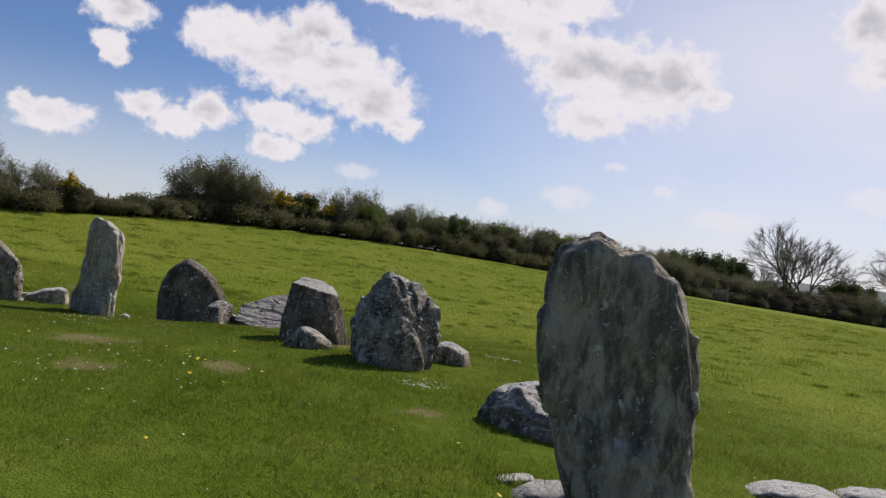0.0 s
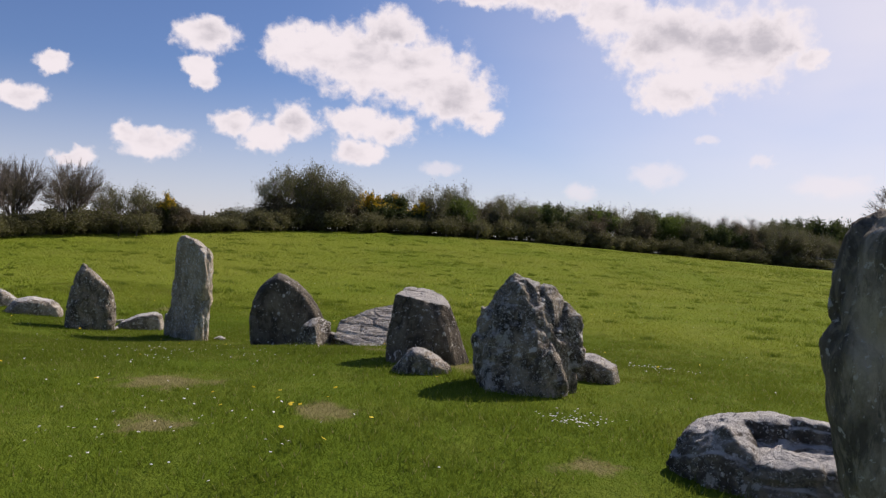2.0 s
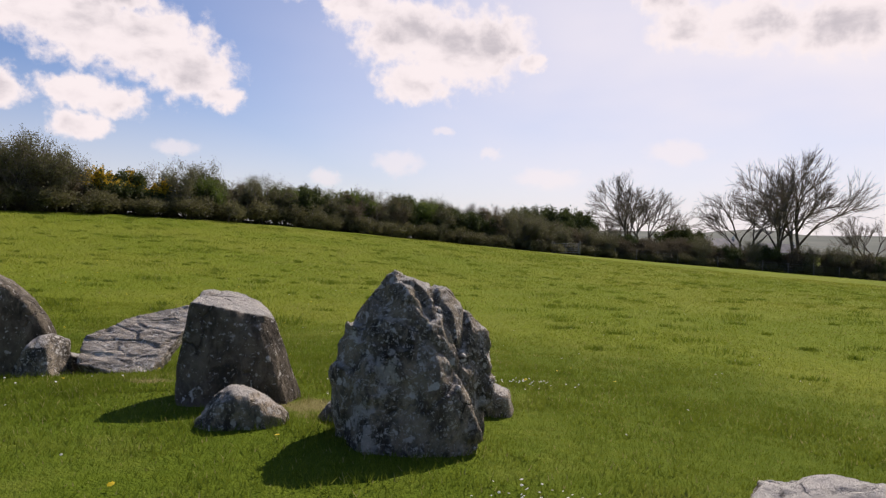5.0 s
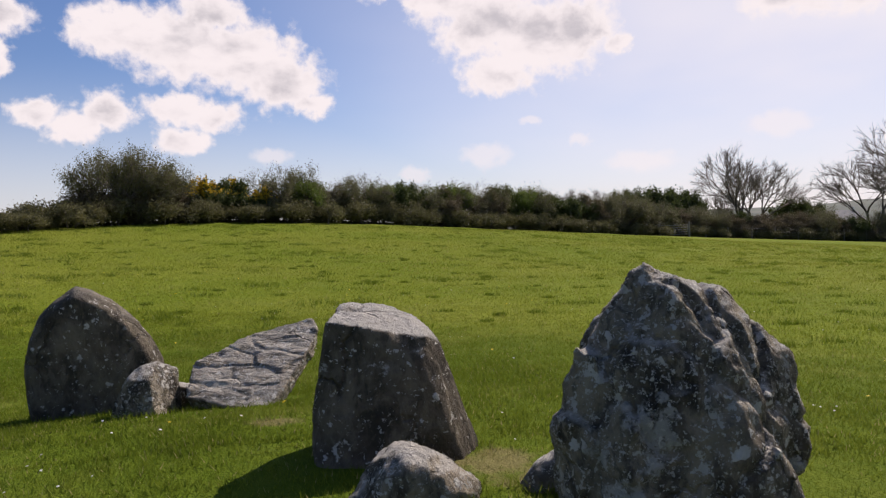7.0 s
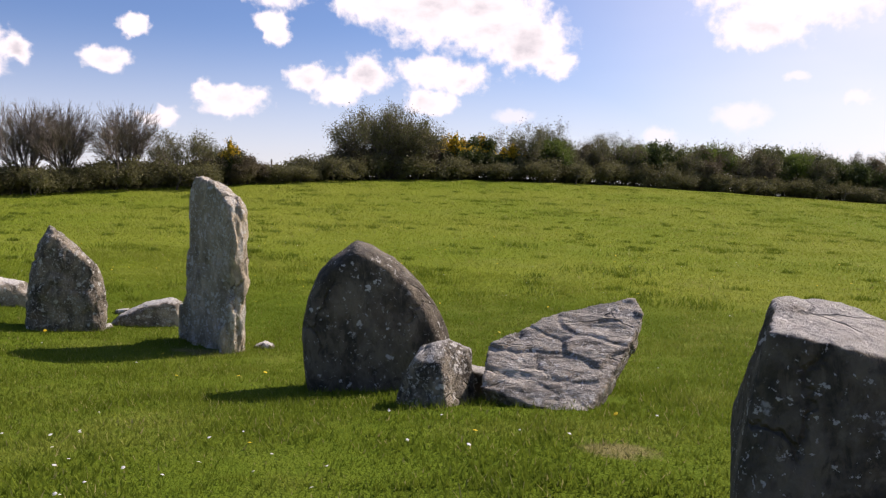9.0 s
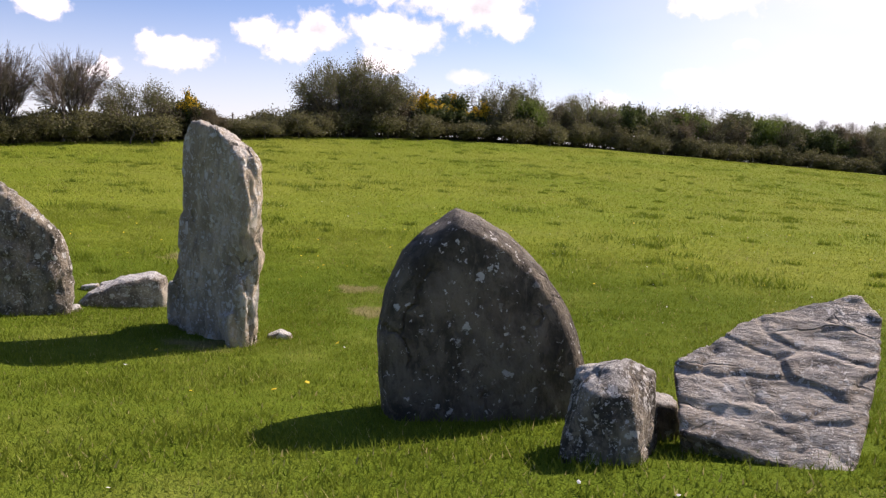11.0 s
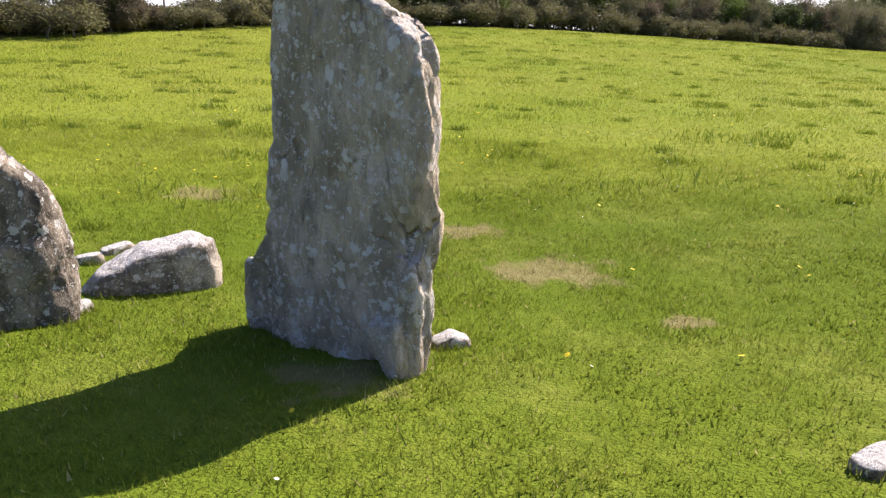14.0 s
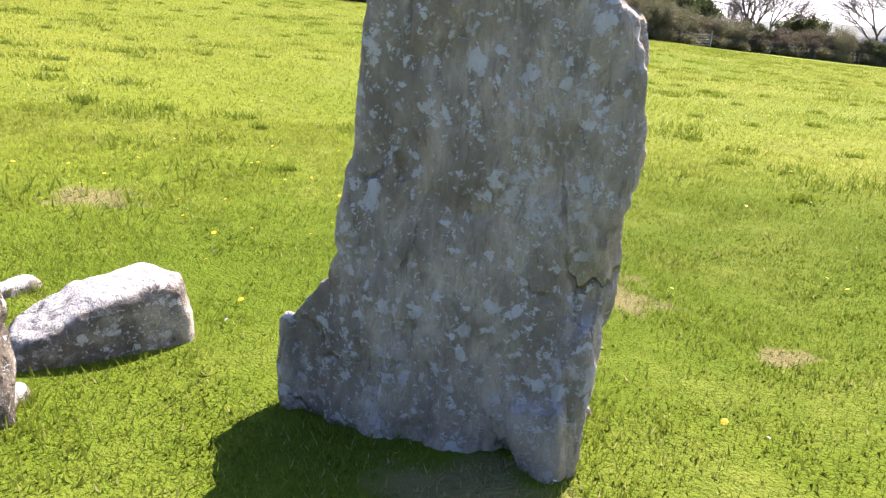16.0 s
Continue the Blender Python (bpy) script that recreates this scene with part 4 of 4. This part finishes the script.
for k in range(24):
    x = -21.0 + k * 1.42
    put("low", x, float(np.interp(x, [-21, -14, -8, 12], [47.5, 53.6, 57.2, 70.2])) + random.uniform(-0.3, 0.3), random.uniform(1.0, 1.4), random.uniform(0.8, 1.35))
# the hedge runs on, lower, down the slope
for k in range(40):
    x = 13.0 + k * 1.5
    y = float(np.interp(x, [13, 30, 55, 75], [71.5, 80, 82, 72])) + random.uniform(-0.6, 0.6)
    kind = random.choice(["brown", "dark", "thorn", "fresh", "thorn"] if k < 12 else ["brown", "brown", "dark", "thorn"])
    put(kind, x, y, random.uniform(0.9, 1.1), random.uniform(1.0, 1.25) if k < 9 else random.uniform(0.82, 1.02))
    put("low", x + 0.6, y - 0.8, random.uniform(1.0, 1.4), random.uniform(0.7, 1.1))
# trees beyond it
for x, y, s, turn in [(41.5, 90, 1.0, 0), (45.0, 92, 0.85, 90), (60.5, 86, 1.2, 200), (65.0, 88, 1.45, 30), (57.0, 87, 1.0, 120), (72.5, 84, 0.75, 300), (38.0, 88, 0.5, 10), (17.0, 79, 0.42, 70), (20.0, 82, 0.45, 160), (12.5, 77, 0.42, 250)]:
    put("ash", x, y, s, s, turn)
for x, y, s in [(27.5, 84, 1.75), (25.0, 83, 1.6), (32, 86, 1.8), (50, 92, 1.7), (54, 95, 1.6)]:
    put("dark", x, y, s * 0.8, s)


# ---------------------------------------------------------------- fence, gate, farm, hills
def fence(points, spacing=2.2):
    ob = new("wire_fence")
    pts = []
    for (x0, y0), (x1, y1) in zip(points, points[1:]):
        n = max(1, int(math.hypot(x1 - x0, y1 - y0) / spacing))
        pts += [(x0 + (x1 - x0) * k / n, y0 + (y1 - y0) * k / n) for k in range(n)]
    tops = []
    for x, y in pts:
        z, tall = float(height(x, y)), random.uniform(1.15, 1.35)
        bm = bmesh.new()
        bmesh.ops.create_cone(bm, cap_ends=True, segments=8, radius1=0.055, radius2=0.045, depth=tall + 0.3)
        bmesh.ops.bevel(bm, geom=[e for e in bm.edges if all(v.co.z > 0.2 for v in e.verts)], offset=0.012, segments=1, affect="EDGES")
        p = part("post", bm, WOOD, ob)
        p.matrix_basis = pose(x, y, z + tall / 2 - 0.15, random.uniform(-3, 3), random.uniform(-3, 3), random.uniform(0, 90))
        tops.append((x, y, z))
    for h in (0.45, 0.8, 1.1):
        segs = [(*(a[:2]), a[2] + h, *(b[:2]), b[2] + h, 0.006, 0.006) for a, b in zip(tops, tops[1:])]
        V, F = tubes(segs, 3)
        mesh_object("wire", V, F, METAL, ob)
    tagged(ob, "weathered wooden post and wire fence under the hedge", "fence")


def hedge_bank(points, wide=1.1, tall=0.22):
    """The low earth bank that the hedge grows on."""
    pts = []
    for (x0, y0), (x1, y1) in zip(points, points[1:]):
        n = max(1, int(math.hypot(x1 - x0, y1 - y0) / 0.8))
        pts += [(x0 + (x1 - x0) * k / n, y0 + (y1 - y0) * k / n) for k in range(n)]
    V, F, m = [], [], 7
    for i, (x, y) in enumerate(pts):
        ax, ay = pts[min(i + 1, len(pts) - 1)]
        bx, by = pts[max(i - 1, 0)]
        d = math.hypot(ax - bx, ay - by)
        nx, ny = (by - ay) / d, (ax - bx) / d
        for k in range(m):
            s = (k / (m - 1) - 0.5) * 2
            px, py = x + nx * s * wide, y + ny * s * wide
            V.append((px, py, float(height(px, py)) - 0.08 + tall * (1 - s * s) * random.uniform(0.8, 1.25)))
    n = len(pts)
    F = np.array([(i * m + k, i * m + k + 1, (i + 1) * m + k + 1, (i + 1) * m + k) for i in range(n - 1) for k in range(m - 1)])
    tagged(mesh_object("hedge_bank", V, F, BANK, None, True), "low brown overgrown earth bank under the hedge", "bank", kind="structure")


hedge_bank([(-34, 25.5), (-30, 31), (-25.7, 38.0), (-23.2, 42.5), (-20, 49.5), (-14, 55.2), (-8, 59), (10, 70.5), (30, 80.5), (55, 82.5), (75, 72)])
fence([(-27.5, 34.0), (-24.2, 38.6), (-21.6, 43.5), (-19.2, 49.0)])
fence([(20.0, 73.5), (34.0, 78.0), (50.0, 79.0), (64.0, 75.0)], 2.6)


def gate(x, y, turn, wide=3.2, tall=1.15):
    ob = new("field_gate")
    ob.matrix_basis = pose(x, y, float(height(x, y)), 0, 0, turn)
    for k in range(5):
        V, F = tubes([(-wide / 2, 0, 0.2 + k * 0.23, wide / 2, 0, 0.2 + k * 0.23, 0.025, 0.025)], 8)
        mesh_object("rail", V, F, METAL, ob, True)
    for u in (-wide / 2, 0, wide / 2):
        V, F = tubes([(u, 0, 0.15, u, 0, tall + 0.05, 0.03, 0.03)], 8)
        mesh_object("upright", V, F, METAL, ob, True)
    for u in (-wide / 2 - 0.15, wide / 2 + 0.15):
        bm = bmesh.new()
        box(bm, (0.16, 0.16, 1.6), pose(u, 0, 0.65), 0.02)
        part("gatepost", bm, WOOD, ob)
    tagged(ob, "galvanised five-bar metal gate between wooden posts", "gate")


gate(27.0, 75.2, 12)


def farmhouse(x, y, z, turn, wide, deep, eaves, ridge):
    ob = new("farmhouse")
    ob.matrix_basis = pose(x, y, z, 0, 0, turn)
    bm = bmesh.new()
    a, b = wide / 2, deep / 2
    v = [bm.verts.new(p) for p in [(-a, -b, 0), (a, -b, 0), (a, b, 0), (-a, b, 0), (-a, -b, eaves), (a, -b, eaves), (a, b, eaves), (-a, b, eaves), (-a, 0, ridge), (a, 0, ridge)]]
    for f in [(0, 1, 5, 4), (2, 3, 7, 6), (1, 2, 6, 9, 5), (3, 0, 4, 8, 7), (3, 2, 1, 0)]:
        bm.faces.new([v[i] for i in f])
    part("wall", bm, RENDER_WHITE, ob)
    slope = math.degrees(math.atan2(ridge - eaves, b))
    run = math.hypot(ridge - eaves, b) + 0.3
    bm = bmesh.new()
    for s in (-1, 1):
        box(bm, (wide + 0.5, run, 0.18), pose(0, s * (b + 0.2) / 2, (eaves + ridge) / 2 + 0.05, -s * slope, 0, 0), 0.02)
    roof = part("roof", bm, SLATE, ob)
    for s in (-1, 1):
        bm = bmesh.new()
        box(bm, (0.6, 0.6, 1.1), pose(s * (a - 0.5), 0, ridge + 0.3), 0.03)
        part("chimney", bm, RENDER_WHITE, roof)
    for k in range(3):
        bm = bmesh.new()
        box(bm, (1.0, 0.12, 1.1), pose((k - 1) * wide / 3.3, -b - 0.02, eaves * 0.55), 0.02)
        part("window", bm, GLASS, ob)
    tagged(ob, "white farmhouse with a slate roof beyond the hedge", "house")


farmhouse(112, 178, -5.5, 20, 13, 7, 3.4, 6.2)
farmhouse(128, 176, -5.5, -15, 10, 6, 3.0, 5.2)


def hills():
    """A far range of low hills, one long ridge of land."""
    A = np.radians(np.linspace(8, 80, 180))
    rows = []
    for r, k in ((700, -0.02), (850, 0.45), (1000, 1.0), (1150, 0.8), (1400, -0.02)):
        d = np.degrees(A)
        top = 2 + 9 * np.exp(-((d - 35) / 3.2) ** 2) + 5 * np.exp(-((d - 43) / 5) ** 2) + 4 * np.exp(-((d - 27) / 4) ** 2) + 6 * np.exp(-((d - 60) / 8) ** 2)
        top = top + 1.2 * value_noise(d * 0.8, d * 0 + 3.3, 5)
        rows.append(np.stack([r * np.sin(A), r * np.cos(A), -11 + k * (top + 11)], -1))
    V = np.concatenate(rows)
    n = len(A)
    F = np.array([(i * n + j, (i + 1) * n + j, (i + 1) * n + j + 1, i * n + j + 1) for i in range(len(rows) - 1) for j in range(n - 1)])
    tagged(mesh_object("backdrop", V, F, HILL, None, True), "low green-grey hills on the horizon", "hill", kind="structure")


hills()


# ---------------------------------------------------------------- grass and flowers
def clear_of_stones(x, y, margin=0.8):
    ok = np.ones(len(x), bool)
    for sx, sy, r in STONES:
        ok &= (x - sx) ** 2 + (y - sy) ** 2 > (0.25 * r * margin) ** 2
    return ok


def worn_at(x, y):
    w = np.zeros(len(x))
    for wx, wy, r in WORN:
        w = np.maximum(w, np.exp(-(((x - wx) / r) ** 2 + ((y - wy) / (0.8 * r)) ** 2) * 1.6))
    return w


def blades(name, rng, x, y, tall, wide, label, lean=0.5, mat=None):
    n = len(x)
    z = ground_z(x, y)
    a = rng.uniform(0, 2 * math.pi, n)
    b = rng.uniform(0, 2 * math.pi, n)
    h = tall * rng.uniform(0.5, 1.25, n)
    w = wide * rng.uniform(0.6, 1.3, n)
    k = lean * rng.uniform(0.2, 1.3, n) * h
    V = np.empty((n, 3, 3), np.float32)
    V[:, 0] = np.stack([x - np.cos(a) * w, y - np.sin(a) * w, z - 0.01], -1)
    V[:, 1] = np.stack([x + np.cos(a) * w, y + np.sin(a) * w, z - 0.01], -1)
    V[:, 2] = np.stack([x + np.cos(b) * k, y + np.sin(b) * k, z + h], -1)
    ob = mesh_object(name, V.reshape(-1, 3), np.arange(n * 3).reshape(-1, 3), mat or BLADES)
    return tagged(ob, label, "grass", kind="stuff")


def build_grass():
    rng = np.random.default_rng(11)
    # thick short sward round the way
    n = 1050000
    x, y = rng.uniform(-13.5, 5.5, n), rng.uniform(1.5, 21.0, n)
    near = np.minimum(1.0, 2.2 * np.exp(-np.maximum(0, np.abs((x + 3.4) * 0.8 + (y - 8.8) * 0.55) - 2.4) / 2.2))
    keep = (rng.random(n) < near * (1 - 0.75 * worn_at(x, y)) * (0.75 + 0.25 * value_noise(x * 2, y * 2, 8))) & clear_of_stones(x, y)
    x, y = x[keep], y[keep]
    tall = 0.036 * (1 + 0.5 * value_noise(x * 1.3, y * 1.3, 9))
    blades("grass", rng, x, y, tall * 0.85, 0.0042, "short green lawn grass round the stones", 1.0)
    # coarser sward out over the field
    n = 520000
    r = 6 + 56 * rng.random(n) ** 1.25
    t = np.radians(rng.uniform(-64, 58, n))
    x, y = -2 + r * np.sin(t), 4 + r * np.cos(t)
    keep = (rng.random(n) < (0.75 + 0.4 * value_noise(x * 0.7, y * 0.7, 12))) & (y < 58 + 0.5 * x) & clear_of_stones(x, y)
    x, y, r = x[keep], y[keep], r[keep]
    blades("meadow_grass", rng, x, y, 0.028 + 0.0006 * r, 0.004 + 0.00042 * r, "green meadow grass of the sloping field", 0.9)
    # darker tussocks
    n = 1000
    r = 10 + 47 * rng.random(n) ** 0.8
    t = np.radians(rng.uniform(-60, 50, n))
    cx, cy = -3 + r * np.sin(t), 5 + r * np.cos(t)
    ok = (cy < 56 + 0.5 * cx) & (np.hypot(cx + 4.5, (cy - 9) * 0.7) > 6.5)
    cx, cy = cx[ok], cy[ok]
    size = 0.05 + 0.24 * rng.random(len(cx)) ** 2.5
    m = 80
    X = np.repeat(cx, m) + rng.normal(0, 1, len(cx) * m) * np.repeat(size, m) * 1.5
    Y = np.repeat(cy, m) + rng.normal(0, 1, len(cx) * m) * np.repeat(size, m)
    ob = blades("grass_tussocks", rng, X, Y, np.repeat(0.06 + 0.22 * size, m), 0.011, "darker tussocks of longer grass in the field", 0.7, RUSH)
    # fringe of longer grass left by the mower at the stones' feet
    X, Y = [], []
    for sx, sy, r in STONES:
        m = int(900 * max(r, 0.2))
        a, d = rng.uniform(0, 2 * math.pi, m), rng.uniform(0.5, 1.15, m) * r
        X.append(sx + np.cos(a) * d)
        Y.append(sy + np.sin(a) * d * 0.75)
    X, Y = np.concatenate(X), np.concatenate(Y)
    ok = worn_at(X, Y) < 0.35
    X, Y = X[ok], Y[ok]
    blades("grass_fringe", rng, X, Y, np.full(len(X), 0.06), 0.004, "longer grass left standing at the stones' feet", 0.8)


build_grass()


def flowers(name, seed, spots, radius, petals, mat, label, tall):
    rng = np.random.default_rng(seed)
    V, F = [], []
    for x, y in spots:
        z = float(ground_z(x, y)) + tall * rng.uniform(0.6, 1.1)
        tilt, way, r = rng.uniform(0.1, 0.6), rng.uniform(0, 6.28), radius * rng.uniform(0.7, 1.2)
        o = len(V)
        V.append((x, y, z + 0.004))
        for k in range(petals):
            a = 2 * math.pi * k / petals
            rr = r * (1.0 if k % 2 else 0.8)
            V.append((x + math.cos(a) * rr, y + math.sin(a) * rr, z + rr * math.cos(a - way) * tilt))
        F += [(o, o + 1 + k, o + 1 + (k + 1) % petals) for k in range(petals)]
    tagged(mesh_object(name, V, np.array(F), mat), label, "flowers", kind="stuff")


def scatter(rng, n, cx, cy, sx, sy):
    return [(cx + rng.normal(0, sx), cy + rng.normal(0, sy)) for _ in range(n)]


frng = np.random.default_rng(5)
spots = scatter(frng, 60, -0.15, 7.3, 0.16, 0.14) + scatter(frng, 40, 0.9, 10.6, 0.25, 0.12) + scatter(frng, 60, -4.4, 9.3, 0.9, 0.8) + scatter(frng, 50, -3.2, 6.2, 0.7, 0.5)
spots += [(frng.uniform(-14, 10), frng.uniform(3, 26)) for _ in range(260)]
flowers("daisies", 1, spots, 0.0095, 10, WHITE_PETAL, "small white daisies scattered in the turf", 0.045)
spots = [(frng.uniform(-14, 4), frng.uniform(4, 30)) for _ in range(150)] + scatter(frng, 40, -8.0, 18.0, 2.5, 1.6) + scatter(frng, 12, -2.4, 6.6, 0.5, 0.4)
flowers("dandelions", 2, spots, 0.018, 14, YELLOW_PETAL, "yellow dandelion heads scattered in the grass", 0.05)
